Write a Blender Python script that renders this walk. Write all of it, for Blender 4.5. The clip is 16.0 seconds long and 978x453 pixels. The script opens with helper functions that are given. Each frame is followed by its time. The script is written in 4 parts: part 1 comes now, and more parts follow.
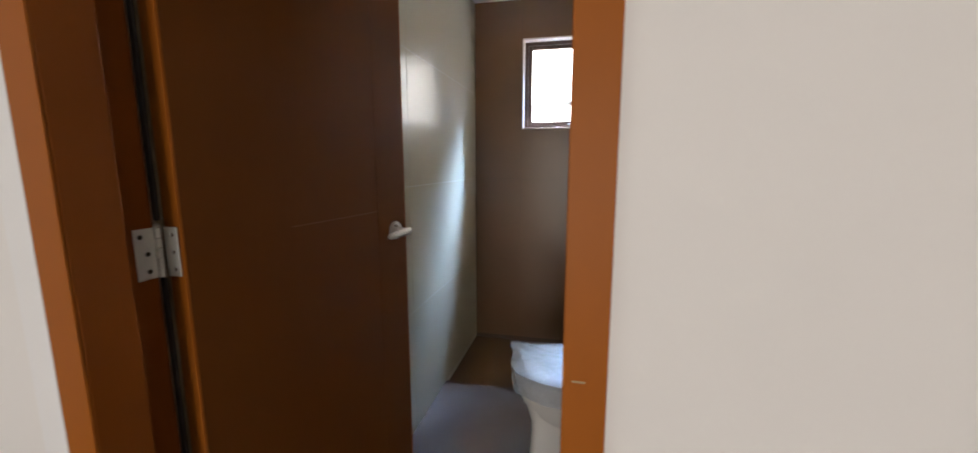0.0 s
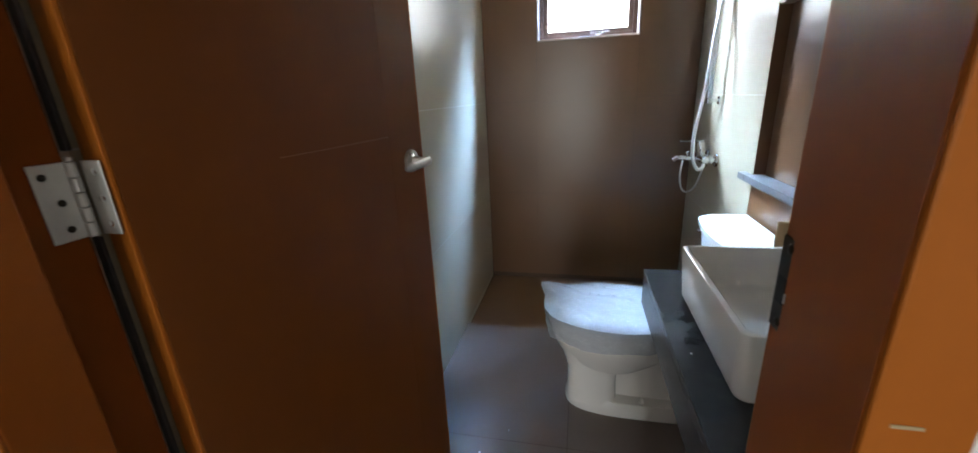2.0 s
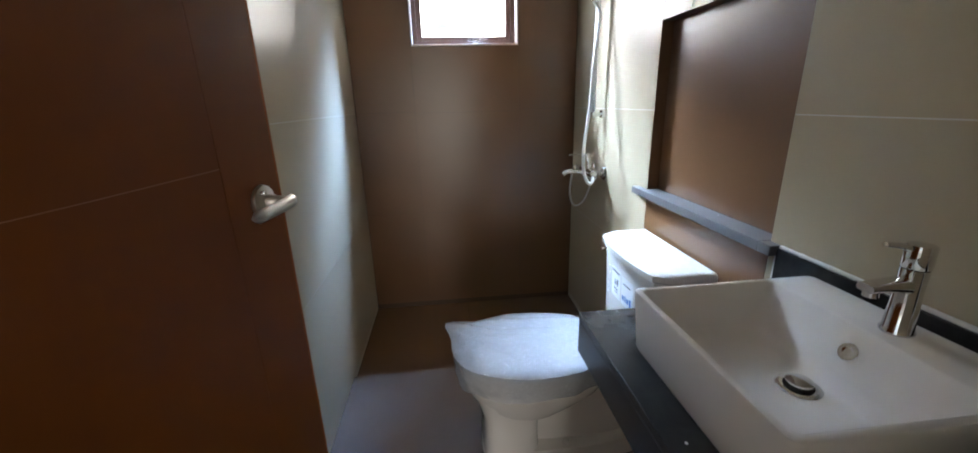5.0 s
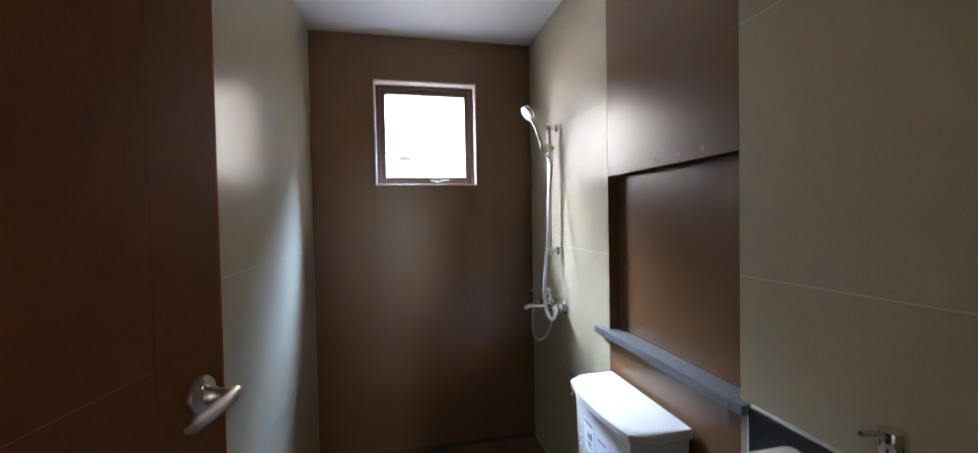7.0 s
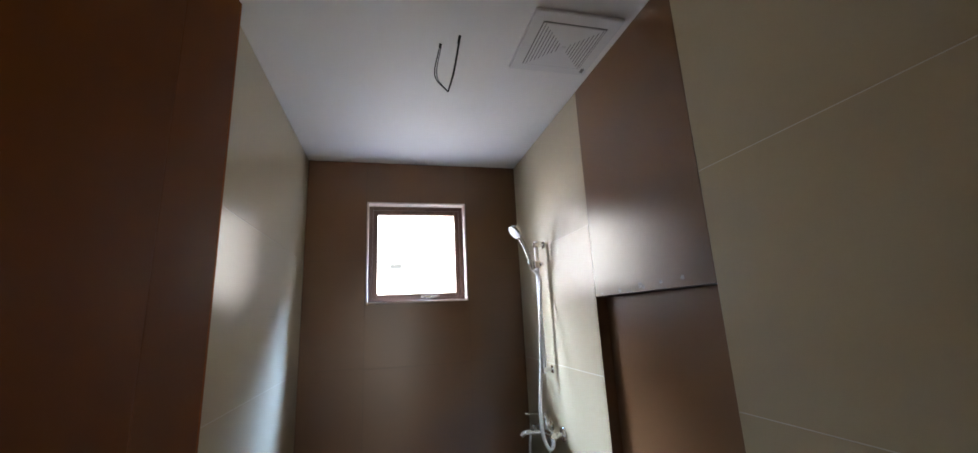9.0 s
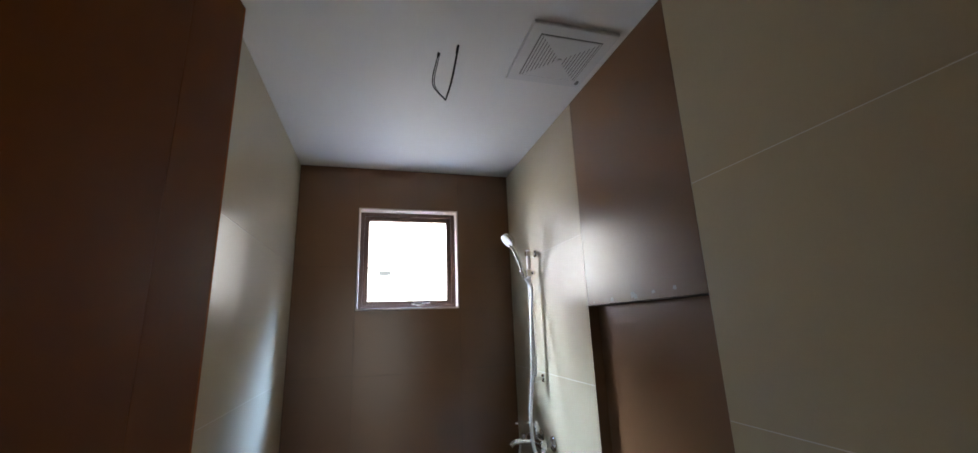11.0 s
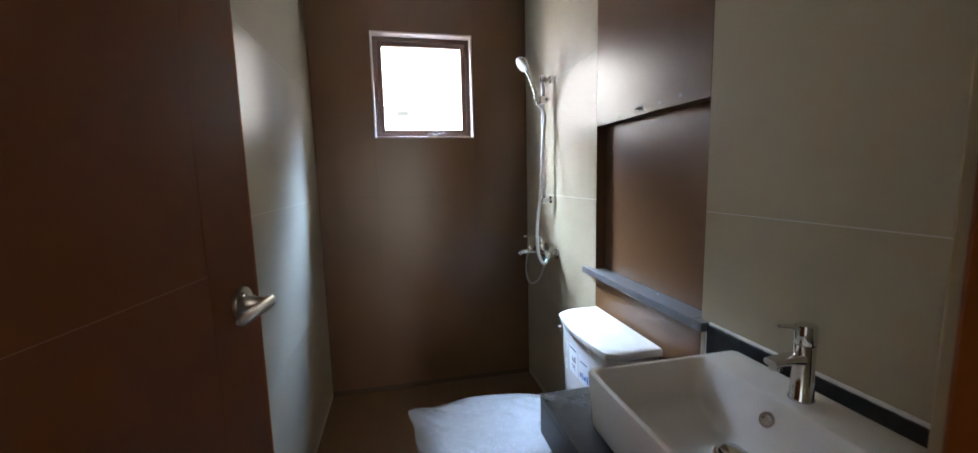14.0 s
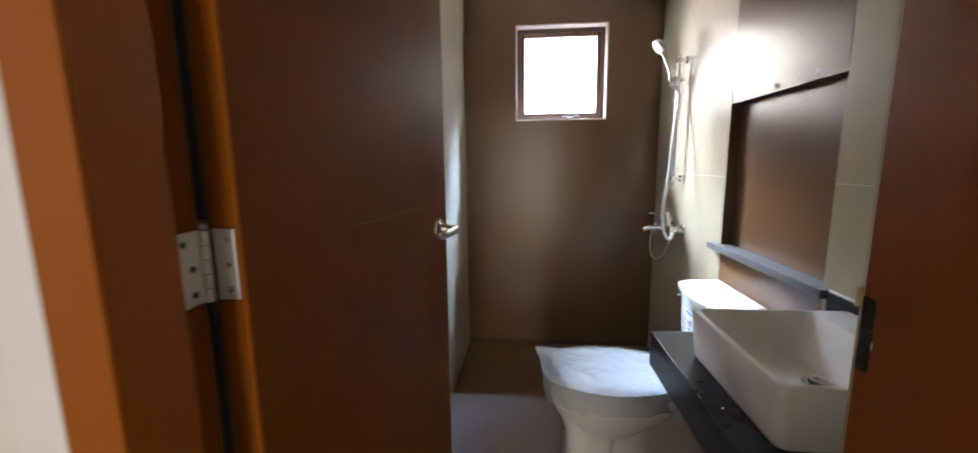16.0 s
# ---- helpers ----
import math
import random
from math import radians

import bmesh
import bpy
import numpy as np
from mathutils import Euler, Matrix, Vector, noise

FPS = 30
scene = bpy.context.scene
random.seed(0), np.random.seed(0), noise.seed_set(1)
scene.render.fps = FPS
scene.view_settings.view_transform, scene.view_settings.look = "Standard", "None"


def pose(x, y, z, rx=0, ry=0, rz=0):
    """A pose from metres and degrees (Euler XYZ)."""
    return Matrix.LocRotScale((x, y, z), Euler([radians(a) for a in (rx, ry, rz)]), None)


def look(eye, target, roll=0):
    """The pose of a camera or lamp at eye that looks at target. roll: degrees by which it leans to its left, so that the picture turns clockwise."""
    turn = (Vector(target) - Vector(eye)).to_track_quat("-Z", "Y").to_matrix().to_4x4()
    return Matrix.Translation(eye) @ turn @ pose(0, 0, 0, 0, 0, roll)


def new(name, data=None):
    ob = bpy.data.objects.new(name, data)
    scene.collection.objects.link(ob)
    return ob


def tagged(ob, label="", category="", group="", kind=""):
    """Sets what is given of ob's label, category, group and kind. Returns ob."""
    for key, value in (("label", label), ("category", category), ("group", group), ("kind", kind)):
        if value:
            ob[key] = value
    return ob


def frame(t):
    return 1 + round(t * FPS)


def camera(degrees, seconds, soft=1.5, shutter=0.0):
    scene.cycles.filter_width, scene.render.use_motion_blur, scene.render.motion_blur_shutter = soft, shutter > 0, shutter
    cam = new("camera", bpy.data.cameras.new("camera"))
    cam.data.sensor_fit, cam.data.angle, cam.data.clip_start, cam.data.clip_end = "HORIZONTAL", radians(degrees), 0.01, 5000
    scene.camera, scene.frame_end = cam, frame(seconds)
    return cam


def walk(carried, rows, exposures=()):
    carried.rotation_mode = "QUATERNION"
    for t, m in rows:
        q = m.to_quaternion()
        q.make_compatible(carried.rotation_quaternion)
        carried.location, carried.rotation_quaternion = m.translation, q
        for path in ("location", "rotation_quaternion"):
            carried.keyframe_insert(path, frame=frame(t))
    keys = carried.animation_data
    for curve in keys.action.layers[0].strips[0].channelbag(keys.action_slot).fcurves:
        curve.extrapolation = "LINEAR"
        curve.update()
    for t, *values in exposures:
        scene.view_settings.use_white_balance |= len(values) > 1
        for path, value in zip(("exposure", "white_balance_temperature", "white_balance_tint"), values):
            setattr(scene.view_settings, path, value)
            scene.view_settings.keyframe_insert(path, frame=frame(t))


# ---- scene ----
cam = camera(100.91, 16.0, shutter=0.5)
PATH = [
    (0, (0.188, 0.072, 1.306), (-0.246, 2.000, 1.004), 0.0),
    (0.5, (0.146, 0.093, 1.304), (-0.415, 1.984, 0.973), -1.0),
    (1, (0.100, 0.140, 1.294), (-0.449, 2.018, 0.883), -1.7),
    (1.5, (0.062, 0.202, 1.273), (-0.435, 2.071, 0.763), -2.5),
    (2, (0.032, 0.279, 1.245), (-0.392, 2.136, 0.636), -2.7),
    (2.5, (0.011, 0.332, 1.229), (-0.359, 2.186, 0.576), -3.6),
    (3, (-0.008, 0.381, 1.218), (-0.323, 2.215, 0.486), -3.6),
    (5.5, (-0.083, 0.575, 1.273), (0.218, 2.498, 0.814), -1.1),
    (6, (-0.088, 0.587, 1.300), (0.276, 2.531, 1.002), -0.8),
    (6.5, (-0.095, 0.587, 1.327), (0.303, 2.538, 1.144), -1.0),
    (7, (-0.091, 0.583, 1.359), (0.333, 2.537, 1.315), -1.1),
    (7.5, (-0.097, 0.572, 1.389), (0.347, 2.520, 1.472), -2.0),
    (8, (-0.108, 0.560, 1.415), (0.360, 2.491, 1.644), -2.1),
    (8.5, (-0.108, 0.550, 1.437), (0.368, 2.464, 1.769), -2.5),
    (9, (-0.093, 0.545, 1.455), (0.380, 2.439, 1.889), -2.8),
    (11.5, (-0.119, 0.544, 1.452), (0.423, 2.411, 1.922), -2.4),
    (12, (-0.102, 0.559, 1.429), (0.448, 2.457, 1.733), -2.2),
    (12.5, (-0.091, 0.560, 1.395), (0.462, 2.476, 1.537), -1.7),
    (13, (-0.092, 0.543, 1.367), (0.431, 2.473, 1.334), -1.7),
    (13.5, (-0.098, 0.515, 1.337), (0.386, 2.449, 1.179), -1.7),
    (14, (-0.100, 0.467, 1.317), (0.320, 2.407, 1.069), -1.4),
    (14.5, (-0.107, 0.412, 1.303), (0.225, 2.363, 1.015), -1.1),
    (15, (-0.123, 0.334, 1.288), (0.065, 2.302, 0.984), -0.6),
    (15.5, (-0.135, 0.264, 1.275), (-0.101, 2.241, 0.972), -0.2),
    (16, (-0.153, 0.185, 1.271), (-0.340, 2.153, 0.966), -0.6),
]
walk(cam, [(t, look(eye, target, roll)) for t, eye, target, roll in PATH], exposures=[(0.0, 0.46, 6400, 10), (1.0, 0.58, 6000, 6), (2.0, 0.66, 5850, 5), (3.0, 0.76, 5800, 4), (5.5, 0.24, 6500, 10), (7.0, -0.10, 6600, 11), (8.5, -0.04, 6600, 11), (12.0, -0.28, 6400, 9), (13.0, -0.22, 6400, 9), (14.5, 0.12, 6600, 11), (15.0, 0.24, 6800, 12), (16.0, 0.46, 6900, 12)])

# ---------------------------------------------------------------- world and light
world = bpy.data.worlds.new("sky_world")
scene.world = world
world.use_nodes = True
_wn = world.node_tree.nodes
_sky = _wn.new("ShaderNodeTexSky")
_sky.sky_type, _sky.sun_disc = "NISHITA", False
_sky.sun_elevation, _sky.sun_rotation = radians(55), radians(20)
world.node_tree.links.new(_sky.outputs[0], _wn["Background"].inputs[0])
_wn["Background"].inputs[1].default_value = 0.1

BACKDROP_GLOW = 18.0
SIDE_GLOW = 26.0
PANEL_GLOW = 210.0
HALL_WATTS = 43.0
HALL_SIDE_WATTS = 3.0
SKY_WATTS = 2150.0
BLUE_SKY_WATTS = 3800.0

# unseen lamp added behind the camera to light the hall and door
hall_light = bpy.data.lights.new("hall_added_light", "AREA")
hall_light.shape, hall_light.size, hall_light.size_y = "RECTANGLE", 0.9, 1.95
hall_light.energy, hall_light.color = HALL_WATTS, (1.0, 0.94, 0.88)
hall_lamp = new("hall_added_light", hall_light)
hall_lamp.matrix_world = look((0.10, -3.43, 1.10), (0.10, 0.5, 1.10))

# second unseen lamp, added for the basin and the right jamb
hall_side = bpy.data.lights.new("hall_side_added_light", "AREA")
hall_side.shape, hall_side.size, hall_side.size_y = "RECTANGLE", 1.1, 1.2
hall_side.energy, hall_side.color = HALL_SIDE_WATTS, (1.0, 0.94, 0.88)
side_lamp = new("hall_side_added_light", hall_side)
side_lamp.matrix_world = look((-2.23, -1.15, 1.50), (0.5, -1.15, 1.50))

# the open sky above the bathroom window
zenith = bpy.data.lights.new("sky_light", "AREA")
zenith.shape, zenith.size, zenith.size_y = "RECTANGLE", 1.4, 0.75
zenith.energy, zenith.color = SKY_WATTS, (0.54, 0.72, 1.0)
sky_lamp = new("sky_light", zenith)
sky_lamp.matrix_world = look((-0.95, 4.80, 3.53), (0.07, 3.1, 1.86))


# the bluer half of the sky, away from the sun
zenith_2 = bpy.data.lights.new("blue_sky_light", "AREA")
zenith_2.shape, zenith_2.size, zenith_2.size_y = "RECTANGLE", 0.5, 2.2
zenith_2.energy, zenith_2.color = BLUE_SKY_WATTS, (0.32, 0.54, 1.0)
blue_lamp = new("blue_sky_light", zenith_2)
blue_lamp.matrix_world = look((0.85, 3.95, 3.85), (0.02, 3.05, 1.80))


# ---------------------------------------------------------------- materials
def material(name, colour, rough=0.5, metal=0.0, spec=0.5):
    m = bpy.data.materials.new(name)
    m.use_nodes = True
    b = m.node_tree.nodes["Principled BSDF"]
    b.inputs["Base Color"].default_value = (*colour, 1)
    b.inputs["Roughness"].default_value = rough
    b.inputs["Metallic"].default_value = metal
    b.inputs["Specular IOR Level"].default_value = spec
    return m


def varied(name, dark, light, rough=(0.3, 0.4), scale=3.0, fine=60.0, stretch=(1, 1, 1), bump=0.05, bump_size=0.002, spec=0.5, piece=0.0, coat=0.0, distort=0.4, mid=0.5):
    """A surface with broad clouds and fine grain in colour, gloss and relief."""
    m = material(name, light, rough[0], 0.0, spec)
    nt = m.node_tree
    n, link = nt.nodes, nt.links.new
    b = n["Principled BSDF"]
    co, mp = n.new("ShaderNodeTexCoord"), n.new("ShaderNodeMapping")
    mp.inputs["Scale"].default_value = stretch
    link(co.outputs["Object"], mp.inputs[0])
    info = n.new("ShaderNodeObjectInfo")
    shift = n.new("ShaderNodeVectorMath")
    shift.operation = "MULTIPLY_ADD"
    shift.inputs[1].default_value = (1, 1, 1)
    rnd = n.new("ShaderNodeMath")
    rnd.operation = "MULTIPLY"
    rnd.inputs[1].default_value = 7.3
    link(info.outputs["Random"], rnd.inputs[0])
    link(mp.outputs[0], shift.inputs[0])
    link(rnd.outputs[0], shift.inputs[2])
    big, small = n.new("ShaderNodeTexNoise"), n.new("ShaderNodeTexNoise")
    big.inputs["Scale"].default_value, big.inputs["Detail"].default_value, big.inputs["Distortion"].default_value = scale, 5, distort
    small.inputs["Scale"].default_value, small.inputs["Detail"].default_value = fine, 4
    for tex in (big, small):
        link(shift.outputs[0], tex.inputs["Vector"])
    mix = n.new("ShaderNodeMix")
    mix.data_type = "FLOAT"
    mix.inputs[0].default_value = 0.2
    link(big.outputs[0], mix.inputs[2])
    link(small.outputs[0], mix.inputs[3])
    ramp = n.new("ShaderNodeValToRGB")
    ramp.color_ramp.elements[0].position, ramp.color_ramp.elements[1].position = mid - 0.38, mid + 0.38
    ramp.color_ramp.elements[0].color, ramp.color_ramp.elements[1].color = (*dark, 1), (*light, 1)
    link(mix.outputs[0], ramp.inputs[0])
    hsv = n.new("ShaderNodeHueSaturation")
    link(ramp.outputs[0], hsv.inputs["Color"])
    val = n.new("ShaderNodeMapRange")
    val.inputs["To Min"].default_value, val.inputs["To Max"].default_value = 1 - piece, 1 + piece
    link(info.outputs["Random"], val.inputs[0])
    link(val.outputs[0], hsv.inputs["Value"])
    link(hsv.outputs[0], b.inputs["Base Color"])
    rr = n.new("ShaderNodeMapRange")
    rr.inputs["From Min"].default_value, rr.inputs["From Max"].default_value = 0.3, 0.7
    rr.inputs["To Min"].default_value, rr.inputs["To Max"].default_value = rough
    link(mix.outputs[0], rr.inputs[0])
    link(rr.outputs[0], b.inputs["Roughness"])
    bp = n.new("ShaderNodeBump")
    bp.inputs["Strength"].default_value, bp.inputs["Distance"].default_value = bump, bump_size
    link(mix.outputs[0], bp.inputs["Height"])
    link(bp.outputs[0], b.inputs["Normal"])
    b.inputs["Coat Weight"].default_value = coat
    b.inputs["Coat Roughness"].default_value = 0.25
    return m


M_BEIGE = varied("beige_porcelain", (0.360, 0.294, 0.190), (0.408, 0.336, 0.226), (0.29, 0.33), 2.5, 90, bump=0.02, spec=0.42, piece=0.03)
M_BROWN = varied("brown_porcelain", (0.120, 0.057, 0.024), (0.146, 0.072, 0.031), (0.275, 0.305), 2.2, 70, bump=0.012, spec=0.42, piece=0.015)
M_FLOOR = varied("brown_floor_porcelain", (0.148, 0.110, 0.090), (0.200, 0.152, 0.127), (0.18, 0.25), 3.0, 80, bump=0.04, piece=0.03)
M_PALE_GROUT = varied("pale_grout", (0.52, 0.48, 0.41), (0.62, 0.58, 0.50), (0.8, 0.9), 20, 200, bump=0.2)
M_DARK_GROUT = varied("dark_grout", (0.07, 0.040, 0.025), (0.095, 0.055, 0.034), (0.8, 0.9), 20, 200, bump=0.2)
M_CEILING = varied("ceiling_paint", (0.76, 0.75, 0.735), (0.82, 0.81, 0.80), (0.55, 0.7), 2.0, 120, bump=0.06)
M_WHITE_WALL = varied("white_wall_paint", (0.755, 0.728, 0.693), (0.80, 0.775, 0.745), (0.6, 0.75), 1.6, 140, bump=0.08)
M_PLASTER = varied("bare_pinkish_plaster", (0.50, 0.40, 0.34), (0.64, 0.54, 0.47), (0.75, 0.9), 14, 120, bump=0.3)
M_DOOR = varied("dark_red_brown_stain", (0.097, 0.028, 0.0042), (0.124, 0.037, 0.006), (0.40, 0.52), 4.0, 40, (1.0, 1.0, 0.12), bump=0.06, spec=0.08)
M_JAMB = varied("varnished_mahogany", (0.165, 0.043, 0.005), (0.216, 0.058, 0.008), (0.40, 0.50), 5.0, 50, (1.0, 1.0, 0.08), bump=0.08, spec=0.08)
# frame varnish and edge wood, with the hall's light put into the colour
M_LIT_EDGE = varied("lit_orange_varnish", (0.262, 0.077, 0.007), (0.345, 0.102, 0.011), (0.36, 0.46), 5.0, 60, (1.0, 1.0, 0.08), bump=0.08, spec=0.14)
M_RAWWOOD = varied("unvarnished_pale_wood", (0.33, 0.235, 0.12), (0.42, 0.31, 0.17), (0.6, 0.75), 8.0, 60, (1.0, 1.0, 0.1), bump=0.15)
M_RAWEDGE = varied("raw_tan_tile_edge", (0.32, 0.25, 0.15), (0.39, 0.31, 0.19), (0.55, 0.7), 14.0, 120, bump=0.15)
M_WINFRAME = varied("brown_window_profile", (0.070, 0.032, 0.020), (0.10, 0.048, 0.030), (0.3, 0.4), 6.0, 80, bump=0.04)
M_STONE = varied("black_granite", (0.010, 0.010, 0.010), (0.032, 0.031, 0.030), (0.24, 0.27), 30, 300, bump=0.005, spec=0.22)
M_LEDGE = varied("charcoal_stone_ledge", (0.100, 0.096, 0.096), (0.135, 0.130, 0.128), (0.29, 0.36), 18, 220, bump=0.05)
M_CERAMIC = varied("white_glazed_ceramic", (0.78, 0.75, 0.70), (0.82, 0.79, 0.74), (0.07, 0.12), 3, 30, bump=0.01)
M_LID = varied("white_gloss_plastic", (0.56, 0.585, 0.62), (0.61, 0.635, 0.67), (0.18, 0.26), 3, 40, bump=0.01)
M_CHROME = varied("chrome", (0.72, 0.72, 0.73), (0.80, 0.80, 0.81), (0.06, 0.12), 8, 80, bump=0.01)
M_CHROME.node_tree.nodes["Principled BSDF"].inputs["Metallic"].default_value = 1.0
M_HOSE = varied("brushed_chrome_hose", (0.74, 0.74, 0.75), (0.84, 0.84, 0.85), (0.30, 0.38), 8, 80, bump=0.01)
M_HOSE.node_tree.nodes["Principled BSDF"].inputs["Metallic"].default_value = 0.85
M_SATIN = varied("satin_nickel", (0.50, 0.46, 0.40), (0.62, 0.58, 0.52), (0.285, 0.36), 12, 120, bump=0.04)
M_SATIN.node_tree.nodes["Principled BSDF"].inputs["Metallic"].default_value = 1.0
M_ZINC = varied("zinc_plated_steel", (0.55, 0.54, 0.50), (0.68, 0.67, 0.63), (0.34, 0.46), 25, 200, bump=0.08)
M_ZINC.node_tree.nodes["Principled BSDF"].inputs["Metallic"].default_value = 0.75
M_DARKMETAL = varied("dark_antique_metal", (0.035, 0.030, 0.020), (0.065, 0.055, 0.038), (0.35, 0.5), 25, 200, bump=0.08)
M_DARKMETAL.node_tree.nodes["Principled BSDF"].inputs["Metallic"].default_value = 0.8
M_WHITEPLASTIC = varied("white_plastic", (0.66, 0.66, 0.66), (0.72, 0.72, 0.72), (0.35, 0.45), 6, 90, bump=0.02)
M_VENTDARK = material("slot_shade_and_tab_grey", (0.24, 0.235, 0.23), 0.8)
M_WIRE = material("black_cable_insulation", (0.02, 0.02, 0.02), 0.45)
M_INK = material("grey_label_ink", (0.10, 0.10, 0.11), 0.6)
M_BLUEINK = material("blue_label_ink", (0.05, 0.16, 0.42), 0.5)
M_PAPER = material("paper_sticker", (0.74, 0.75, 0.76), 0.55)
M_SCRATCH = material("pale_scratched_lacquer", (0.185, 0.075, 0.032), 0.55)
M_SEALANT = varied("white_sealant", (0.62, 0.61, 0.58), (0.74, 0.73, 0.70), (0.45, 0.6), 30, 200, bump=0.2)
M_SMEAR = varied("dried_mortar", (0.16, 0.12, 0.10), (0.30, 0.25, 0.22), (0.6, 0.8), 60, 300, bump=0.3)
# near-black: the shade of gaps and holes as a colour, also black tape
M_GAP = material("gap_shade_and_tape", (0.012, 0.011, 0.010), 0.7)

M_GLASS = bpy.data.materials.new("clear_window_glass")
M_GLASS.use_nodes = True
_g = M_GLASS.node_tree.nodes["Principled BSDF"]
_g.inputs["Base Color"].default_value = (0.97, 0.985, 0.98, 1)
_g.inputs["Roughness"].default_value = 0.0
_g.inputs["Transmission Weight"].default_value = 1.0
_g.inputs["IOR"].default_value = 1.45

M_FILM = bpy.data.materials.new("clear_crinkled_plastic_film")
M_FILM.use_nodes = True
_n, _l = M_FILM.node_tree.nodes, M_FILM.node_tree.links.new
_b = _n["Principled BSDF"]
_b.inputs["Base Color"].default_value = (0.64, 0.68, 0.73, 1)
_b.inputs["Roughness"].default_value = 0.13
_tr, _mx = _n.new("ShaderNodeBsdfTransparent"), _n.new("ShaderNodeMixShader")
_fn = _n.new("ShaderNodeTexNoise")
_fn.inputs["Scale"].default_value, _fn.inputs["Detail"].default_value, _fn.inputs["Distortion"].default_value = 16.0, 2.0, 1.2
_fr = _n.new("ShaderNodeMapRange")
_fa, _fs = _n.new("ShaderNodeMath"), _n.new("ShaderNodeMath")
_fs.operation, _fa.operation = "SUBTRACT", "ABSOLUTE"
_fs.inputs[1].default_value = 0.5
_fr.inputs["From Min"].default_value, _fr.inputs["From Max"].default_value = 0.0, 0.013
_fr.inputs["To Min"].default_value, _fr.inputs["To Max"].default_value = 0.68, 0.46
_l(_fn.outputs[0], _fs.inputs[0])
_l(_fs.outputs[0], _fa.inputs[0])
_l(_fa.outputs[0], _fr.inputs[0])
_l(_fr.outputs[0], _mx.inputs[0])
_fb = _n.new("ShaderNodeBump")
_fb.inputs["Strength"].default_value, _fb.inputs["Distance"].default_value = 0.25, 0.004
_l(_fn.outputs[0], _fb.inputs["Height"])
_l(_fb.outputs[0], _b.inputs["Normal"])
_l(_tr.outputs[0], _mx.inputs[1])
_l(_b.outputs[0], _mx.inputs[2])
_l(_mx.outputs[0], _n["Material Output"].inputs[0])

# daylight outside: a hazy bright sky over a pale neighbouring roof
M_OUTSIDE = bpy.data.materials.new("overcast_daylight")
M_OUTSIDE.use_nodes = True
_n, _l = M_OUTSIDE.node_tree.nodes, M_OUTSIDE.node_tree.links.new
_n.remove(_n["Principled BSDF"])
_em = _n.new("ShaderNodeEmission")
_em.inputs[0].default_value = (1.0, 0.965, 0.925, 1)
_em.inputs[1].default_value = BACKDROP_GLOW
_l(_em.outputs[0], _n["Material Output"].inputs[0])


# ---------------------------------------------------------------- mesh helpers
def finish(ob, smooth):
    for p in ob.data.polygons:
        p.use_smooth = smooth
    return ob


def part(name, bm, mat, parent=None, label="", smooth=False, weighted=True):
    """Links a bmesh as one mesh object, under a thing or a part."""
    me = bpy.data.meshes.new(name)
    bmesh.ops.recalc_face_normals(bm, faces=bm.faces)
    bm.to_mesh(me)
    bm.free()
    me.materials.append(mat)
    ob = new(name, me)
    if parent is not None:
        ob.parent = parent
    if smooth:
        finish(ob, True)
        me.set_sharp_from_angle(angle=radians(38))
    if label:
        tagged(ob, label)
    return ob


def thing(name, label, category, group="", kind="", at=(0, 0, 0)):
    ob = new(name)
    ob.location = at
    return tagged(ob, label, category, group, kind)


def box(x0, x1, y0, y1, z0, z1, bevel=0.0, seg=2, bm=None):
    made = bmesh.new()
    bmesh.ops.create_cube(made, size=1)
    for v in made.verts:
        v.co = Vector(((x0 + x1) / 2 + v.co.x * (x1 - x0), (y0 + y1) / 2 + v.co.y * (y1 - y0), (z0 + z1) / 2 + v.co.z * (z1 - z0)))
    if bevel:
        bmesh.ops.bevel(made, geom=made.edges[:], offset=bevel, segments=seg, profile=0.5, affect="EDGES")
    if bm is None:
        return made
    return merged(bm, made)


def merged(bm, other):
    me = bpy.data.meshes.new("tmp")
    other.to_mesh(me)
    other.free()
    bm.from_mesh(me)
    bpy.data.meshes.remove(me)
    return bm


def curve_points(points, steps=8):
    """A smooth line through the points."""
    p = [Vector(q) for q in points]
    p = [2 * p[0] - p[1]] + p + [2 * p[-1] - p[-2]]
    out = []
    for i in range(1, len(p) - 2):
        for k in range(steps):
            t = k / steps
            a, b, c, d = p[i - 1], p[i], p[i + 1], p[i + 2]
            out.append(0.5 * ((2 * b) + (c - a) * t + (2 * a - 5 * b + 4 * c - d) * t * t + (3 * b - a - 3 * c + d) * t ** 3))
    return out + [p[-2]]


